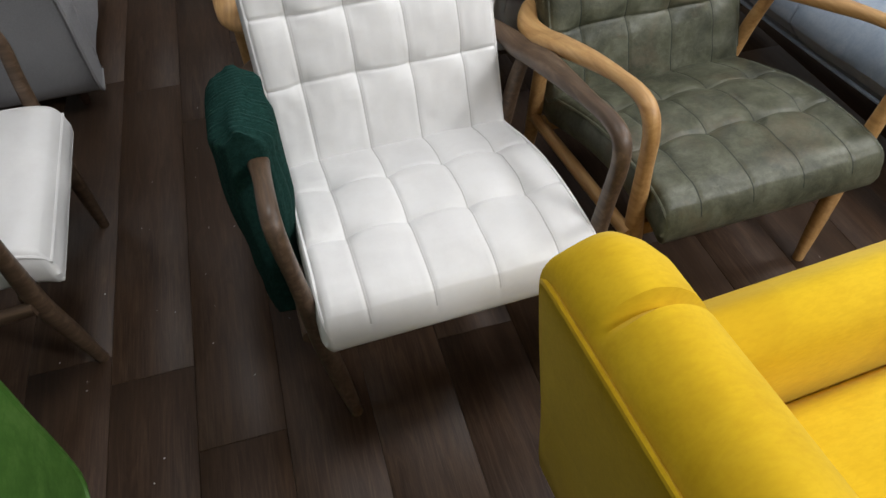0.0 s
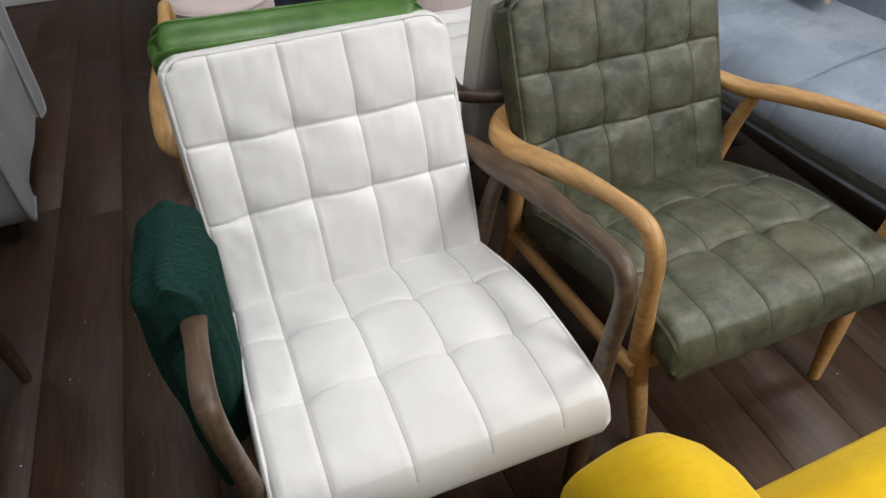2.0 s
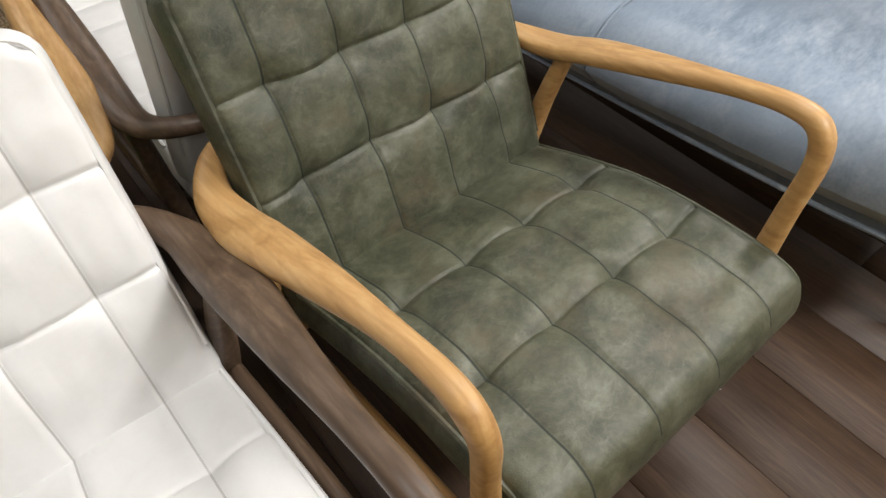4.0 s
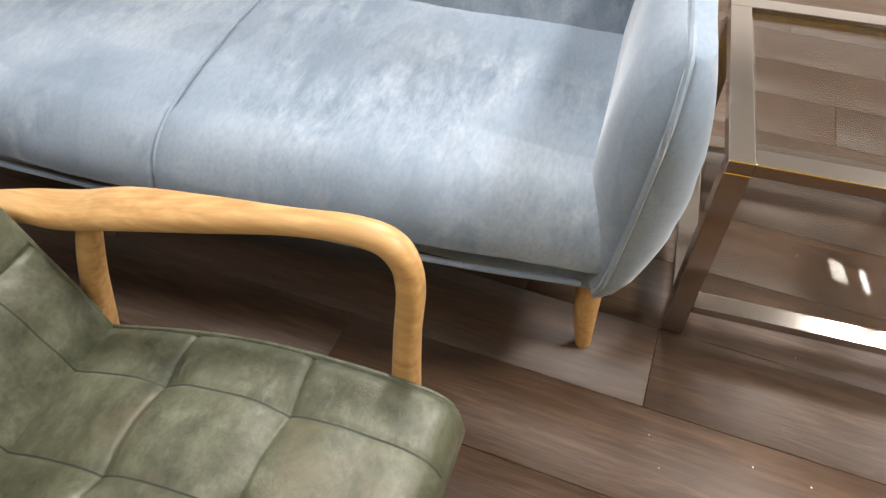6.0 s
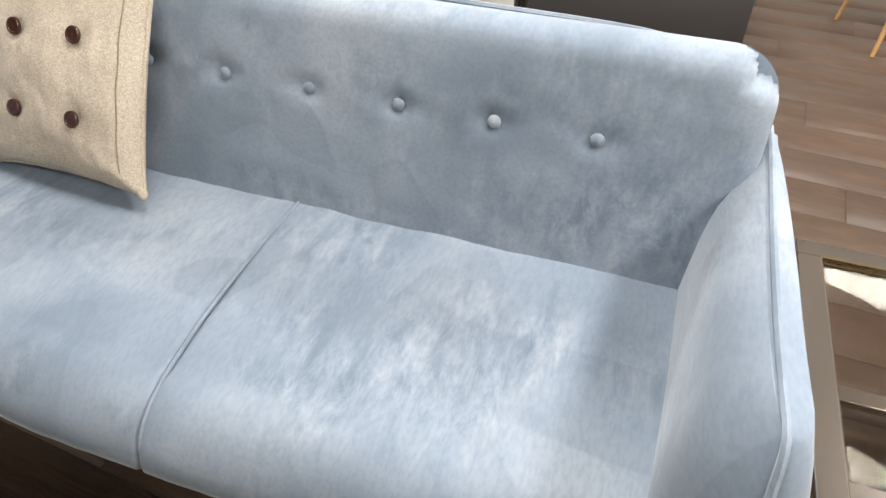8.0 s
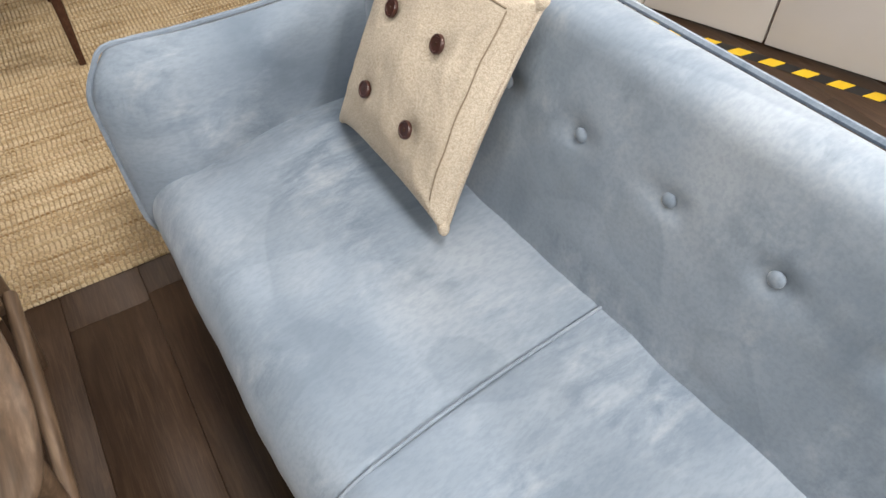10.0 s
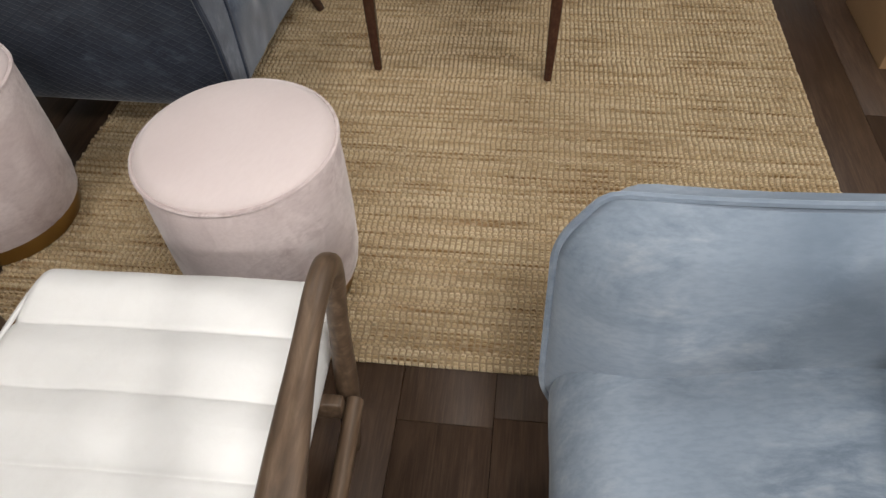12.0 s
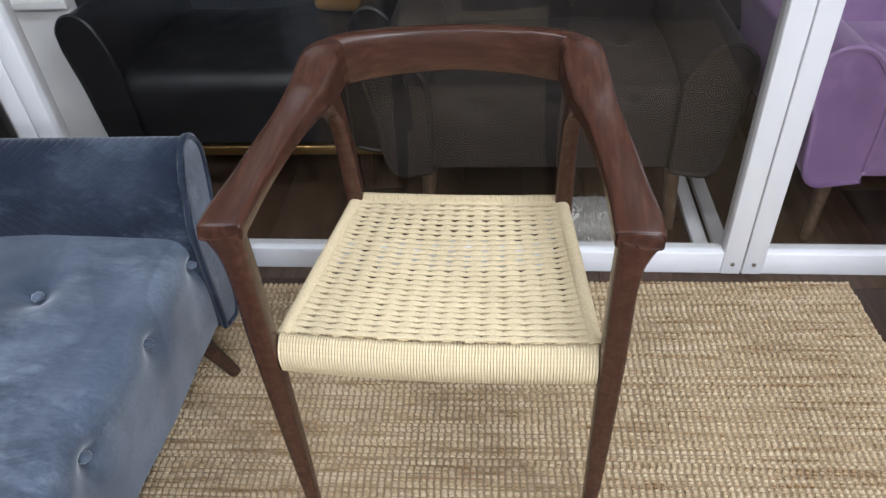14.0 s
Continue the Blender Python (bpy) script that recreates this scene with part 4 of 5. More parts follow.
def boxy_armchair(m, mat, label, w, d, seat_z, arm_z, back_z, leg_mat, arm_w=0.16, name="armchair", category="armchair", tufts=(), leg_h=0.12, flare=0.02, splay=0.0, arm_mat=None, group="", belly=0.0, welt_mat=None):
    """A low armchair: local front at -y. The arms flare outward and end in a welted front face."""
    t = thing(name, m, label, category, group)
    half = w / 2 - arm_w
    part("seat_cushion", rolled_seat(-half - 0.012, half + 0.012, d / 2 - 0.16, -d / 2, seat_z - 0.02, seat_z, leg_h + 0.005, 0.06, 0.012, dips=tufts, depth=0.030, crown=0.015, wrinkle=0.006, n=70, spread=0.045), mat, t)
    part("base", rbox(w - 0.06, d - 0.08, 0.05, 0.015, pose(0, 0.01, leg_h - 0.008), 3), mat, t)
    for s in (-1, 1):
        rings, x0, x1 = [], half, w / 2
        for y, k in ((-d / 2 + 0.004, 1.0), (-d / 2 + 0.03, 1.0), (0.0, 1.0), (d / 2 - 0.1, 1.0)):
            i = [(s * x0, y, leg_h), (s * x0, y, seat_z), (s * (x0 + 0.012 + flare * 0.6), y, arm_z - 0.06), (s * (x0 + 0.3 * arm_w + flare), y, arm_z - 0.008)]
            o = [(s * (x1 - 0.03), y, leg_h), (s * (x1 + belly), y, (leg_h + arm_z) / 2), (s * (x1 + flare), y, arm_z - 0.06), (s * (x0 + 0.7 * arm_w + flare), y, arm_z - 0.004)]
            rings.append(ring_profile(i, o, 5))
        part("arm", shell(rings), arm_mat or mat, t)
        part("arm_front", shell([[(p[0], -d / 2 - 0.006 + 0.012 * q, p[2]) for p in rings[0]] for q in (0.0, 1.0)]), mat, t)
        part("welt", piping([(p[0], -d / 2 - 0.004, p[2]) for p in rings[0][::2]], 0.0075, 3, closed=True), welt_mat or mat, t)
        for y in (-d / 2 + 0.08, d / 2 - 0.08):
            q = splay * (1 if y > 0 else -1)
            part("leg", sweep([(s * (w / 2 - 0.12), y, leg_h + 0.01, 0.024, 0.024), (s * (w / 2 - 0.12 + splay * 0.5), y + q, 0.0, 0.014, 0.014)], 2, 12), leg_mat, t)
    part("backrest", pad(w - 0.06, back_z - leg_h - 0.05, 0.09, 0.09, 0.05, 0.06, crown=0.02, n=28, wrinkle=0.004, shape=lambda x, y, z: pose(0, d / 2 - 0.14, (back_z + leg_h) / 2, 90 - 9) @ Vector((x, y, z))), mat, t)
    return t


def seat_button(t, x, y, z, mat):
    bm = bmesh.new()
    bmesh.ops.create_uvsphere(bm, u_segments=10, v_segments=6, radius=0.012, matrix=pose(x, y, z) @ Matrix.Diagonal((1, 1, 0.6, 1)))
    return part("button", bm, mat, t)


boxy_armchair(pose(-1.535, 2.15, 0, 0, 0, 112), GREY_CLOTH, "light grey woven fabric armchair with dark legs", 0.84, 0.84, 0.44, 0.66, 0.85, DARK_LEG, 0.15, leg_h=0.1, flare=0.03)
club = boxy_armchair(pose(-0.705, 0.125, 0, 0, 0, 112), GREEN_LEATHER, "bright green leather club chair with brass nailheads", 0.78, 0.8, 0.46, 0.60, 0.80, DARK_LEG, 0.22, flare=0.0)
for k in range(26):
    bm = bmesh.new()
    bmesh.ops.create_uvsphere(bm, u_segments=8, v_segments=5, radius=0.005)
    bmesh.ops.translate(bm, vec=(0.40, -0.36 + 0.022 * k, 0.14), verts=bm.verts)
    part("nailhead", bm, BRASS, club)

# ---------- rug side ----------
NAVY = pose(-0.27, 3.73, 0.012, 0, 0, 112) @ pose(0.4, 0, 0, 0, 0, -3) @ pose(-0.4, 0, 0)
NAVY_TUFTS = [(a, b) for a in (-0.30, -0.06, 0.18) for b in (0.195, 0.44)] + [(a, 0.72) for a in (-0.36, -0.12, 0.12, 0.34)]
# light on the arm fronts is coloured in with the paler seat velvet
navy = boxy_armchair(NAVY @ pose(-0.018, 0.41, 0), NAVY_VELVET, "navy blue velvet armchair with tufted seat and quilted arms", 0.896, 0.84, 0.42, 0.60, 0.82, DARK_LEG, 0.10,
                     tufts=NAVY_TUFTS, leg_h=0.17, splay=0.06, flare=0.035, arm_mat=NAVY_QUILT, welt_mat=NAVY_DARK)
for a, q in NAVY_TUFTS:
    if q < 0.6:
        seat_button(navy, a, 0.26 - q, 0.404 + 0.012 * math.sin(math.pi * q / 0.62), NAVY_VELVET)
    else:
        seat_button(navy, a, -0.402, 0.357, NAVY_VELVET)


def pouf(m, label):
    t = thing("pouf", m, label, "pouf", "pink poufs")

    def disc(profile, n=40):
        bm = bmesh.new()
        rings = [[bm.verts.new((r * math.cos(2 * math.pi * k / n), r * math.sin(2 * math.pi * k / n), z)) for k in range(n)] for r, z in profile]
        for a, b in zip(rings, rings[1:]):
            for k in range(n):
                bm.faces.new((a[k], a[(k + 1) % n], b[(k + 1) % n], b[k]))
        bm.faces.new(rings[0][::-1])
        bm.faces.new(rings[-1])
        return bm

    part("body", disc([(0.17, 0.05), (0.188, 0.055), (0.194, 0.09), (0.198, 0.2), (0.198, 0.33), (0.196, 0.398), (0.192, 0.405)]), PINK_VELVET, t)
    part("top", disc([(0.190, 0.395), (0.194, 0.408), (0.19, 0.418), (0.17, 0.428), (0.1, 0.437), (0.03, 0.44)]), PINK_SMOOTH, t)
    part("welt", piping([(0.196 * math.cos(a), 0.196 * math.sin(a), 0.408) for a in np.linspace(0, 2 * math.pi, 33)[:-1]], 0.005, 2, closed=True), PINK_VELVET, t)
    part("base_ring", disc([(0.172, 0.0), (0.174, 0.003), (0.174, 0.056), (0.172, 0.058)]), BRASS, t, "brushed gold metal base ring")
    return t


p1 = pouf(pose(0.175, 2.995, 0.012), "pink velvet drum pouf with gold base ring")
pouf(pose(-0.585, 2.85, 0.012), "pink velvet drum pouf with gold base ring")

# ---------- woven armchair ----------


def woven_chair():
    t = thing("dining_armchair", pose(0.222, 3.907, 0.012, 0, 0, 17.4) @ pose(-0.013, 0.0, 0), "walnut armchair with woven paper cord seat", "chair")
    for s in (-1, 1):
        front = [(s * 0.287, 0.017, 0.668, 0.028, 0.020), (s * 0.283, 0.016, 0.652, 0.024, 0.020), (s * 0.279, 0.014, 0.630, 0.0205, 0.020), (s * 0.276, 0.012, 0.58, 0.019, 0.020), (s * 0.275, 0.008, 0.45, 0.019, 0.021), (s * 0.271, 0.0, 0.2, 0.016, 0.018), (s * 0.265, -0.012, 0.0, 0.0115, 0.012)]
        part("leg", sweep(front, 5, 16, 0.5), RED_WALNUT, t)
        back = [(s * 0.232, 0.385, 0.712, 0.030, 0.044), (s * 0.228, 0.395, 0.684, 0.024, 0.034), (s * 0.222, 0.412, 0.65, 0.018, 0.024), (s * 0.217, 0.425, 0.58, 0.0165, 0.020), (s * 0.215, 0.438, 0.43, 0.018, 0.020), (s * 0.220, 0.47, 0.2, 0.016, 0.017), (s * 0.228, 0.515, 0.0, 0.011, 0.012)]
        part("leg", sweep(back, 5, 16, 0.55), RED_WALNUT, t)
        arm = [(s * 0.288, 0.004, 0.676, 0.030, 0.011), (s * 0.288, 0.010, 0.676, 0.0335, 0.0145), (s * 0.287, 0.05, 0.678, 0.0335, 0.015), (s * 0.281, 0.11, 0.683, 0.030, 0.0155), (s * 0.272, 0.19, 0.691, 0.029, 0.017), (s * 0.259, 0.27, 0.700, 0.030, 0.019), (s * 0.245, 0.335, 0.710, 0.035, 0.025), (s * 0.235, 0.385, 0.722, 0.038, 0.034), (s * 0.228, 0.425, 0.730, 0.036, 0.042), (s * 0.205, 0.450, 0.733, 0.02, 0.043)]
        part("arm", sweep(arm, 6, 20, 0.36), RED_WALNUT, t)
        part("seat_rail", sweep([(s * 0.254, 0.03, 0.420, 0.010, 0.014), (s * 0.208, 0.44, 0.415, 0.010, 0.014)], 3, 8, 0.7), RED_WALNUT, t)
    rail = [(-0.242, 0.418, 0.728, 0.018, 0.040), (-0.205, 0.458, 0.731, 0.018, 0.046), (-0.12, 0.487, 0.733, 0.016, 0.044), (0, 0.500, 0.735, 0.015, 0.042), (0.12, 0.487, 0.733, 0.016, 0.044), (0.205, 0.458, 0.731, 0.018, 0.046), (0.242, 0.418, 0.728, 0.018, 0.040)]
    part("backrest", sweep(rail, 8, 20, 0.42, side=(0, 1, 0)), RAIL_WALNUT, t)
    # woven seat: broad warp bundles front to back, flat weft strands across

    def at(u, v, lift):
        half = 0.254 - 0.046 * v
        return (u * half, 0.035 + 0.392 * v, 0.448 - 0.010 * v - 0.016 * math.sin(math.pi * v) * (1 - u * u) - 0.008 * (1 - v) * (1 - u * u) + lift)

    n_u, n_v = 14, 27
    for i in range(n_u):
        u = -1 + (2 * i + 1) / n_u
        rows = []
        for k in range(0, 2 * n_v + 1):
            v = k / (2 * n_v)
            rows.append((*at(u, v, -0.0020 + 0.0010 * math.cos(math.pi * (k + i))), 0.0085, 0.0020))
        part("warp_strand", sweep(rows, 1, 6, 1.0), CORD, t)
    for j in range(n_v):
        v = (j + 0.5) / n_v
        rows = []
        for k in range(0, 4 * n_u + 1):
            u = -1 + k / (2 * n_u)
            lift = 0.0016 * math.cos(math.pi * (k / 2 - 1)) + 0.0006 * math.cos(math.pi * (k / 4 + j))
            rows.append((*at(u, v, lift), (0.0046, 0.0066, 0.0076, 0.0066)[k % 4], 0.0026))
        part("weft_strand", sweep(rows, 1, 6, 1.0, None, (0, 1, 0)), CORD, t)
    # cord wrapped round the front and back rails, and smooth along the sides
    ring = [(0, 0.008, 0.444), (0, -0.002, 0.425), (0, 0.0, 0.396), (0, 0.016, 0.384), (0, 0.034, 0.40), (0, 0.038, 0.43), (0, 0.030, 0.449), (0, 0.018, 0.452)]
    loop = part("cord_wrap", sweep([(*p, 0.0027, 0.0027) for p in ring], 2, 5, 1.0, None, (1, 0, 0), True), CORD, t)
    for k in range(104):
        x = -0.255 + 0.510 * (k + 0.5) / 104
        ob = loop if k == 0 else new("cord_wrap", loop.data)
        ob.parent, ob.location = t, (x, 0, -0.012 * (1 - (x / 0.256) ** 2))
    ring = [(0, 0.420, 0.436), (0, 0.432, 0.445), (0, 0.448, 0.440), (0, 0.452, 0.405), (0, 0.438, 0.39), (0, 0.422, 0.405)]
    loop = part("cord_wrap", sweep([(*p, 0.0027, 0.0027) for p in ring], 2, 5, 1.0, None, (1, 0, 0), True), CORD, t)
    for k in range(80):
        ob = loop if k == 0 else new("cord_wrap", loop.data)
        ob.parent, ob.location = t, (-0.198 + 0.396 * (k + 0.5) / 80, 0, -0.004 * math.cos((k - 40) / 40 * 1.5))
    for s in (-1, 1):
        part("side_wrap", sweep([(s * 0.252, 0.03, 0.440, 0.013, 0.014), (s * 0.232, 0.22, 0.438, 0.013, 0.014), (s * 0.212, 0.42, 0.434, 0.013, 0.013)], 6, 12, 0.9), CORD, t, "cream paper cord edge")
    return t


woven_chair()

# ---------- behind the glass ----------
PURPLE_TUFTS = [(a, b) for a in (-0.2, 0.0, 0.2) for b in (0.3, 0.64)]
boxy_armchair(PART @ pose(0.655, 0.50, 0), PURPLE_VELVET, "purple velvet armchair with button-tufted seat and walnut legs", 1.02, 0.80, 0.44, 0.58, 0.85, WALNUT, 0.16, tufts=PURPLE_TUFTS, leg_h=0.22, splay=0.05, flare=0.03)
boxy_armchair(PART @ pose(-0.485, 0.53, 0), CHARCOAL_CLOTH, "charcoal velvet armchair with button-tufted seat and walnut legs", 0.92, 0.80, 0.46, 0.58, 0.90, WALNUT, 0.14, tufts=PURPLE_TUFTS, leg_h=0.23, splay=0.03, flare=0.02)


def black_sofa():
    t = boxy_armchair(PART @ pose(-1.40, 0.74, 0), BLACK_LEATHER, "black leather sofa on a brass-coloured plinth rail", 0.92, 0.84, 0.44, 0.62, 1.05, DARK_LEG, 0.12, name="sofa", category="sofa", leg_h=0.20, flare=0.02)
    part("plinth_rail", rbox(0.86, 0.03, 0.03, 0.003, pose(0, -0.40, 0.165)), BRASS, t, "brass-coloured metal rail")
    return t


black_sofa()


def ochre_cushion():
    t = thing("cushion", PART @ pose(-1.06, 0.86, 0.625, 68, 0, -12), "mustard brown velvet cushion on the black sofa", "cushion")
    part("cover", pad(0.40, 0.40, 0.03, 0.03, 0.05, 0.02, crown=0.05), OCHRE, t)


ochre_cushion()
# added wall: its dark grey stands in for the unlit room behind the seats
slab("wall_showroom", PART @ pose(-0.4, 1.75, 0), 5.0, 0.08, 2.6, CABINET_GREY, "added dark grey wall standing in for the unlit room behind the glass bays")


def side_frame():
    t = thing("door", PART @ pose(-0.03, 0.30, 0), "white aluminium side frame standing square to the partition", "door", kind="structure")
    for x in (-0.028, 0.028):
        part("track", rbox(0.04, 0.5, 0.02, 0.002, pose(x, 0, 0)), WHITE_FRAME, t)
    return t


side_frame()


def wall_panel():
    t = thing("wall_panel", PART @ pose(-2.32, 0.42, 0), "white panelled display wall with a narrow ledge", "wall panel", kind="structure")
    part("board", rbox(0.90, 0.04, 1.2, 0.003), WHITE_FRAME, t)
    part("ledge", rbox(0.92, 0.03, 0.025, 0.003, pose(0, -0.032, 0.62)), WHITE_FRAME, t)
    part("post", rbox(0.06, 0.03, 1.2, 0.003, pose(0.08, -0.06, 0)), TAPE_BLACK, t)
    return t


wall_panel()


def bath_mat():
    t = thing("bath_mat", PART @ pose(-0.355, 0.215, 0), "grey shaggy mat with looped ends lying on the floor", "mat", kind="")
    rnd = random.Random(8)
    verts, faces = [], []
    for _ in range(4200):
        x, y = rnd.uniform(-0.15, 0.14), rnd.uniform(-0.11, 0.10)
        a, h = rnd.uniform(0, 6.28), rnd.uniform(0.014, 0.026)
        dx, dy = 0.004 * math.cos(a), 0.004 * math.sin(a)
        lx, ly = rnd.uniform(-0.008, 0.008), rnd.uniform(-0.008, 0.008)
        i = len(verts)
        verts += [(x - dx, y - dy, 0.004), (x + dx, y + dy, 0.004), (x - dy, y + dx, 0.004), (x + lx, y + ly, h)]
        faces += [(i, i + 1, i + 3), (i + 1, i + 2, i + 3), (i + 2, i, i + 3)]
    me = bpy.data.meshes.new("pile")
    me.from_pydata(verts, [], faces)
    me.materials.append(SHAG)
    ob = new("pile", me)
    ob.parent = t
    part("backing", rbox(0.31, 0.23, 0.006, 0.002), SHAG, t)
    bm = bmesh.new()
    for r in range(4):
        piping([(-0.10 + (0.018 + 0.016 * r) * math.cos(a), 0.0 + (0.016 + 0.015 * r) * math.sin(a), 0.034) for a in np.linspace(0, 6.0, 14)], 0.006, 2, bm)
    part("loops", bm, SHAG, t)
    return t


bath_mat()

# ---------- door, column and cabinet beyond the sofa ----------
WALL_E = pose(3.17, 3.26, 0, 0, 0, -47)


def white_door():
    t = thing("door", WALL_E @ pose(-0.47, 0, 0), "pale grey painted double door with steel latch", "door", kind="structure")
    part("leaf", rbox(0.455, 0.045, 2.05, 0.003, pose(0.232, 0, 0.012)), DOOR_PAINT, t)
    part("leaf", rbox(0.455, 0.045, 2.05, 0.003, pose(-0.232, 0.004, 0.012)), DOOR_PAINT, t)
    latch = part("latch", rbox(0.028, 0.012, 0.16, 0.002, pose(-0.07, -0.028, 0.17)), STEEL, t, "steel flush bolt")
    part("lever", rbox(0.012, 0.014, 0.03, 0.002, pose(-0.062, -0.038, 0.225)), STEEL, latch)
    for x in (0.495, -0.495):
        part("door_frame", rbox(0.06, 0.10, 2.12, 0.004, pose(x, 0, 0)), WALL_PAINT, t)
    part("door_frame", rbox(1.05, 0.10, 0.06, 0.004, pose(0, 0, 2.12)), WALL_PAINT, t)
    return t


white_door()
slab("wall_door_side", WALL_E @ pose(-1.72, 0.05, 0), 1.44, 0.15, HIGH, WALL_PAINT, "plain off-white painted wall")
slab("wall_over_door", WALL_E @ pose(-0.47, 0.05, 2.18), 1.05, 0.15, HIGH - 2.18, WALL_PAINT, "plain off-white painted wall")
slab("wall_column", WALL_E @ pose(0.16, 0.0, 0), 0.17, 0.26, HIGH, WALL_PAINT, "white painted column with a skirting")
slab("baseboard", WALL_E @ pose(0.16, 0.0, 0), 0.19, 0.28, 0.10, WALL_PAINT, "white skirting round the column")


def floor_tape():
    t = thing("floor_tape", WALL_E @ pose(-0.47, -0.10, 0.0), "yellow and black striped hazard tape on the floor", "tape")
    part("strip", rbox(0.92, 0.05, 0.0008, 0), TAPE_BLACK, t)
    for k in range(8):
        bm = bmesh.new()
        x = -0.44 + 0.115 * k
        bm.faces.new([bm.verts.new(p) for p in ((x, -0.025, 0.0014), (x + 0.055, -0.025, 0.0014), (x + 0.085, 0.025, 0.0014), (x + 0.03, 0.025, 0.0014))])
        part("stripe", bm, TAPE_YELLOW, t)
    return t


floor_tape()


def drawer_cabinet():
    t = thing("cabinet", WALL_E @ pose(0.78, 0.22, 0, 0, 0, 0), "dark grey cabinet with wide drawers", "cabinet")
    part("body", rbox(0.95, 0.45, 0.95, 0.004, pose(0, 0, 0.03)), CABINET_GREY, t)
    for z in (0.05, 0.36, 0.67):
        part("drawer", rbox(0.93, 0.02, 0.295, 0.003, pose(0, -0.235, z)), CABINET_GREY, t)
    return t


drawer_cabinet()


def cable():
    t = thing("cable", WALL_E @ pose(0.27, -0.02, 0), "thin black cable lying on the floor", "cable")
    part("cord", piping([(0.0, 0.1, 0.3), (0.02, 0.06, 0.12), (0.01, 0.02, 0.01), (0.08, -0.06, 0.006), (0.22, -0.04, 0.006), (0.5, -0.08, 0.006)], 0.004, 5), TAPE_BLACK, t)


cable()


def cardboard_box():
    t = thing("cardboard_box", pose(1.353, 4.432, 0, 0, 0, 20), "plain brown cardboard box on the floor", "box")
    part("carton", rbox(0.55, 0.39, 0.48, 0.004, pose(0.275, 0.195, 0)), CARD, t)
    for y in (0.1, 0.295):
        part("flap", rbox(0.54, 0.185, 0.004, 0.001, pose(0.275, y, 0.481)), CARD, t)
    return t


cardboard_box()


def far_chair():
    t = thing("dining_chair", pose(4.72, 1.90, 0, 0, 0, 40), "small pale chair on thin oak legs", "chair")
    part("seat", pad(0.44, 0.42, 0.03, 0.03, 0.03, 0.06, shape=lambda x, y, z: (x, y, 0.45 + z)), WHITE_LEATHER, t)
    for sx in (-1, 1):
        for sy in (-1, 1):
            part("leg", sweep([(sx * 0.16, sy * 0.15, 0.43, 0.013, 0.013), (sx * 0.21, sy * 0.2, 0.0, 0.009, 0.009)], 2, 10), OAK, t)
    part("backrest", pad(0.42, 0.36, 0.03, 0.03, 0.03, 0.08, shape=lambda x, y, z: pose(0, 0.2, 0.66, 80) @ Vector((x, y, z))), WHITE_LEATHER, t)


far_chair()

# ---------- jute rug ----------
# corner nearest the partition and the blue sofa's side; axes turned 20 degrees
RUG = pose(0.935, 4.878, 0.0, 0, 0, 20)


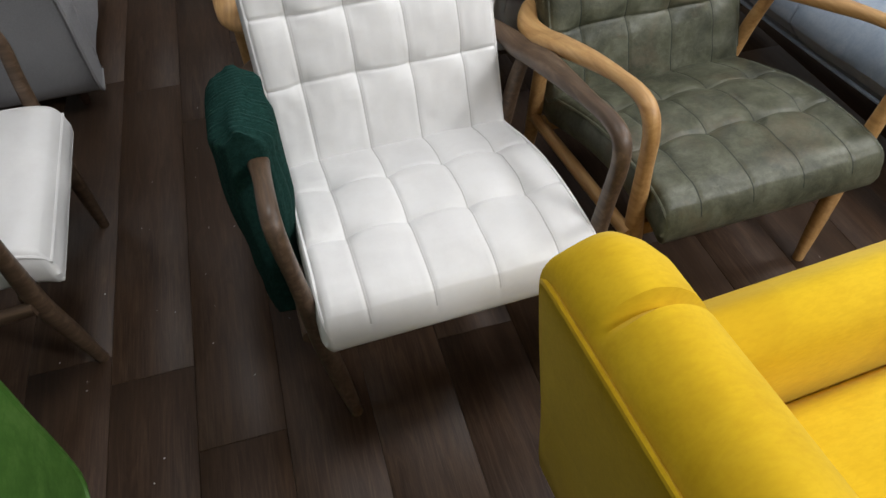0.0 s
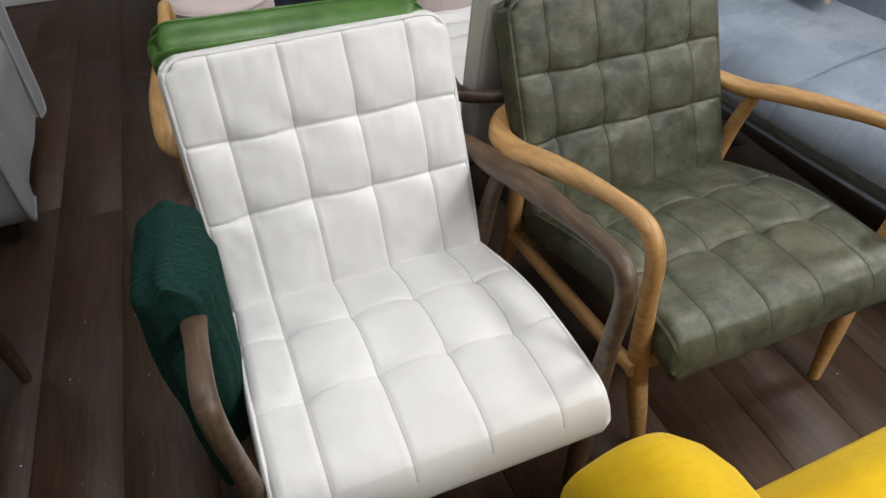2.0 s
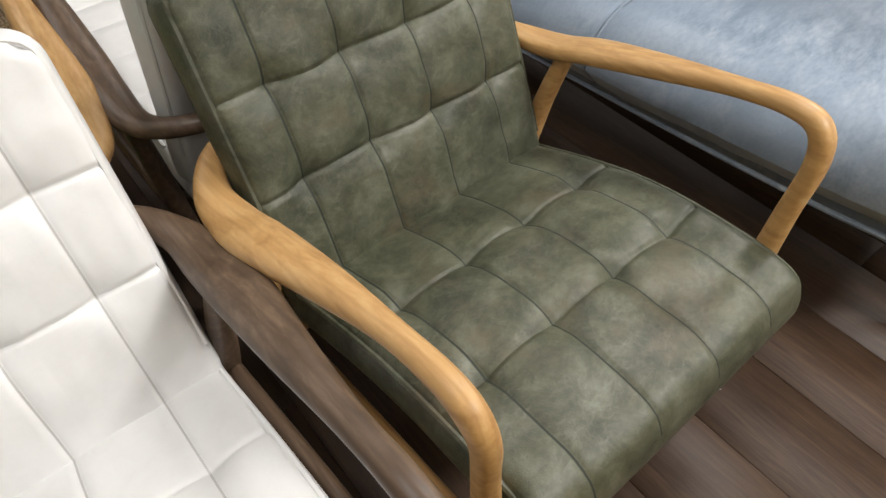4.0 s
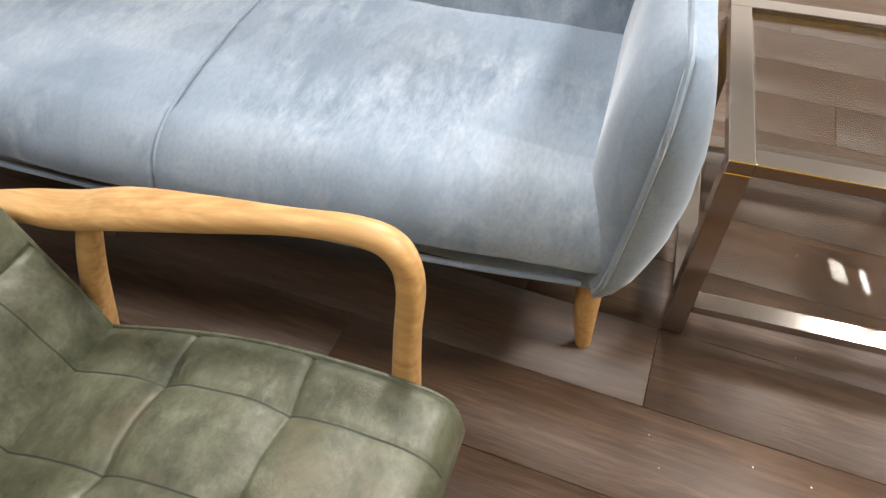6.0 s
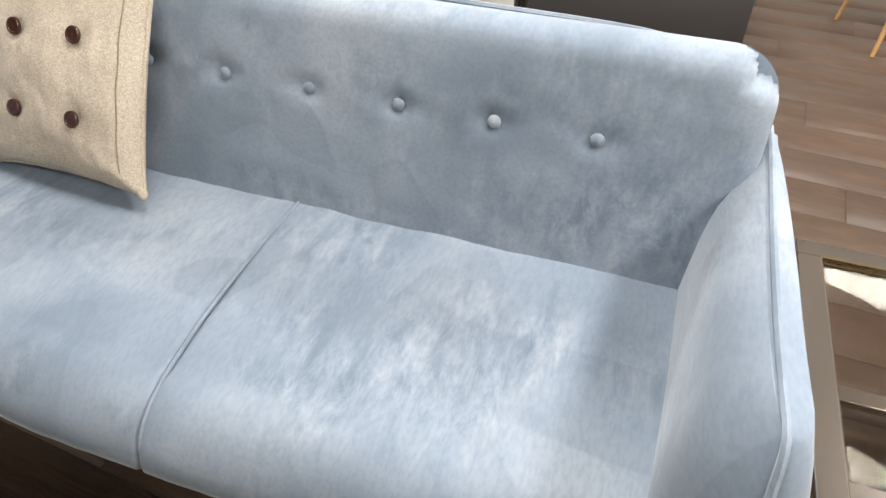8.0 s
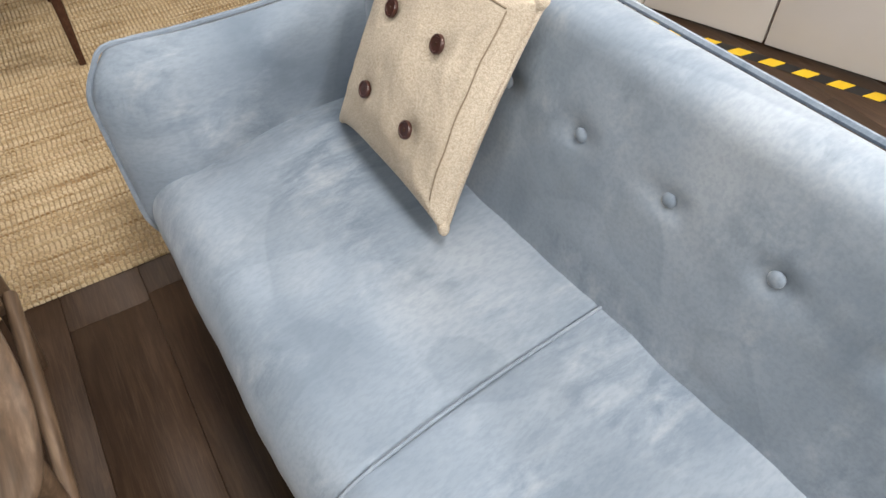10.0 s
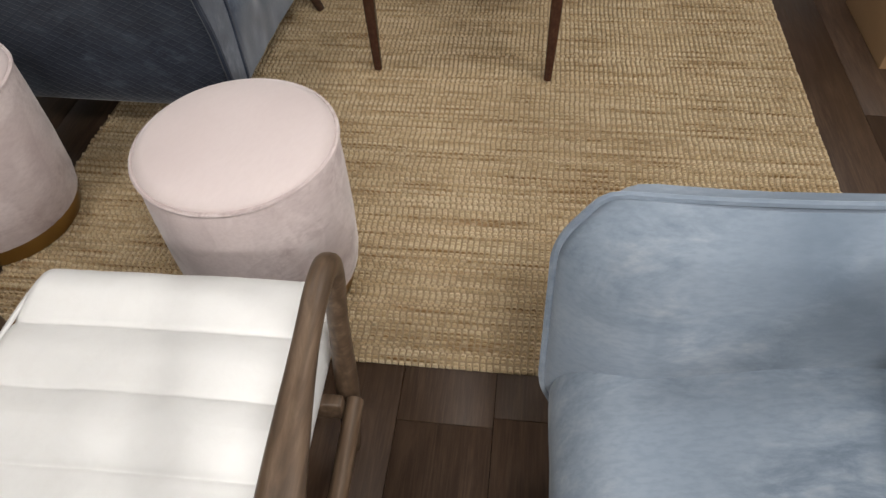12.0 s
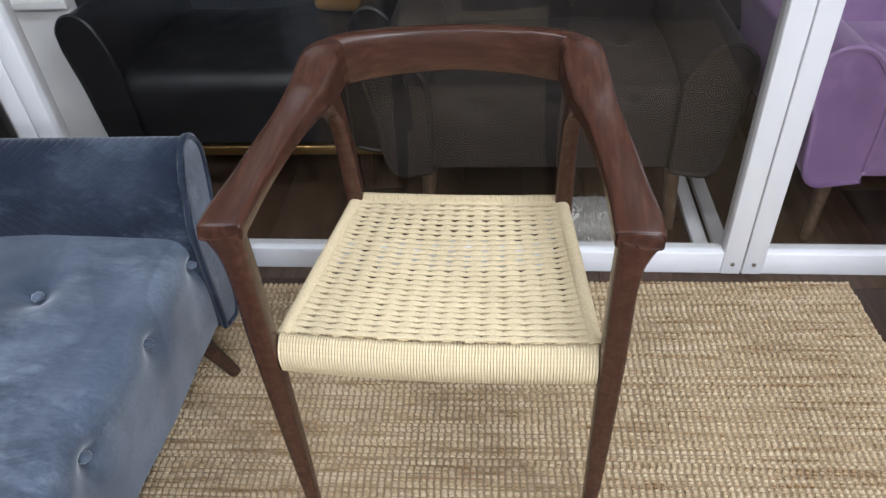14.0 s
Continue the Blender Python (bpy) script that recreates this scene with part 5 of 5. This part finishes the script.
def jute_rug():
    t = thing("rug", RUG, "natural tan jute woven rug lying on the floor", "rug")
    # spans x -2.06 .. 0 and y -1.72 .. 0
    wide, long, thick = 2.06, 1.722, 0.009
    part("backing", rbox(wide - 0.01, long - 0.01, thick - 0.004, 0.001, pose(-wide / 2, -long / 2, 0.001)), JUTE_WARP, t, "brown warp threads")
    rnd = random.Random(4)
    verts, faces = [], []
    rows = 190
    step = long / rows
    knot = 0.0145
    for r in range(rows):
        y = -step * (r + 0.5)
        x = -0.004 * rnd.random()
        fat = 0.55 + 0.75 * rnd.random() ** 2
        wander = rnd.random() * 9
        while x > -wide + knot:
            k = knot * (0.985 + 0.03 * rnd.random())
            h = thick + (0.0008 + 0.0032 * rnd.random()) * fat
            dy = step * (0.44 + 0.10 * rnd.random())
            j = 0.0016 * math.sin(3.1 * x + wander) + 0.0012 * (rnd.random() - 0.5)
            g = k * (0.40 + 0.08 * rnd.random())
            cx = x - k / 2
            i = len(verts)
            verts += [(cx + g, y - dy + j, 0.003), (cx - g, y - dy + j + 0.001, 0.003), (cx - g, y + dy + j + 0.001, 0.003), (cx + g, y + dy + j, 0.003),
                      (cx + 0.5 * g, y - 0.45 * dy + j, h), (cx - 0.5 * g, y - 0.55 * dy + j, h), (cx - 0.5 * g, y + 0.45 * dy + j, h), (cx + 0.5 * g, y + 0.55 * dy + j, h)]
            faces += [(i, i + 1, i + 5, i + 4), (i + 1, i + 2, i + 6, i + 5), (i + 2, i + 3, i + 7, i + 6), (i + 3, i, i + 4, i + 7), (i + 4, i + 5, i + 6, i + 7)]
            x -= k
    me = bpy.data.meshes.new("weave")
    me.from_pydata(verts, [], faces)
    me.materials.append(JUTE)
    ob = new("weave", me)
    ob.parent = t
    tagged(ob, kind="stuff")
    return t


jute_rug()

# ---------- lint ----------


def floor_lint():
    """Tiny white specks scattered over the dark floor in the aisle."""
    rnd = random.Random(21)
    verts, faces = [], []
    for _ in range(60):
        x, y = rnd.uniform(-0.75, -0.1), rnd.uniform(0.6, 2.3)
        if rnd.random() < 0.3:
            x, y = rnd.uniform(1.15, 2.2), rnd.uniform(0.9, 1.4)
        r = rnd.uniform(0.0007, 0.0018)
        i = len(verts)
        verts += [(x - r, y - r, 0.0004), (x + r, y - 0.6 * r, 0.0004), (x + 0.7 * r, y + r, 0.0004), (x - 0.8 * r, y + 0.7 * r, 0.0004), (x, y, 0.0004 + r)]
        faces += [(i, i + 1, i + 4), (i + 1, i + 2, i + 4), (i + 2, i + 3, i + 4), (i + 3, i, i + 4)]
    me = bpy.data.meshes.new("floor_lint")
    me.from_pydata(verts, [], faces)
    me.materials.append(WHITE_FRAME)
    tagged(new("floor_lint", me), "tiny white specks of lint on the floor", "lint", kind="stuff")


floor_lint()

# ---------- floor planks ----------


def planks():
    wide, long, gap = 0.195, 1.22, 0.0010
    fixed = {-10: 1.05, -1: 2.418, 1: 0.615}
    me = None
    for c in range(-21, 24):
        x = 1.714 + wide * c
        start = fixed.get(c, (c * 0.37 % 1.0) * long)
        y = start - long * math.ceil((start - Y0) / long)
        while y < Y1:
            if -1.5 < y + long / 2 < 6.2 and X0 < x < X1 - wide:
                if me is None:
                    ob = part("plank", rbox(wide - gap, long - gap, 0.008, 0.0008, None, 1), FLOOR_MAT)
                    me = ob.data
                else:
                    ob = new("plank", me)
                ob.parent = floor_sub
                ob.matrix_parent_inverse = floor_sub.matrix_world.inverted()
                ob.matrix_basis = room(x + wide / 2, y + long / 2, -0.008)
            y += long


planks()
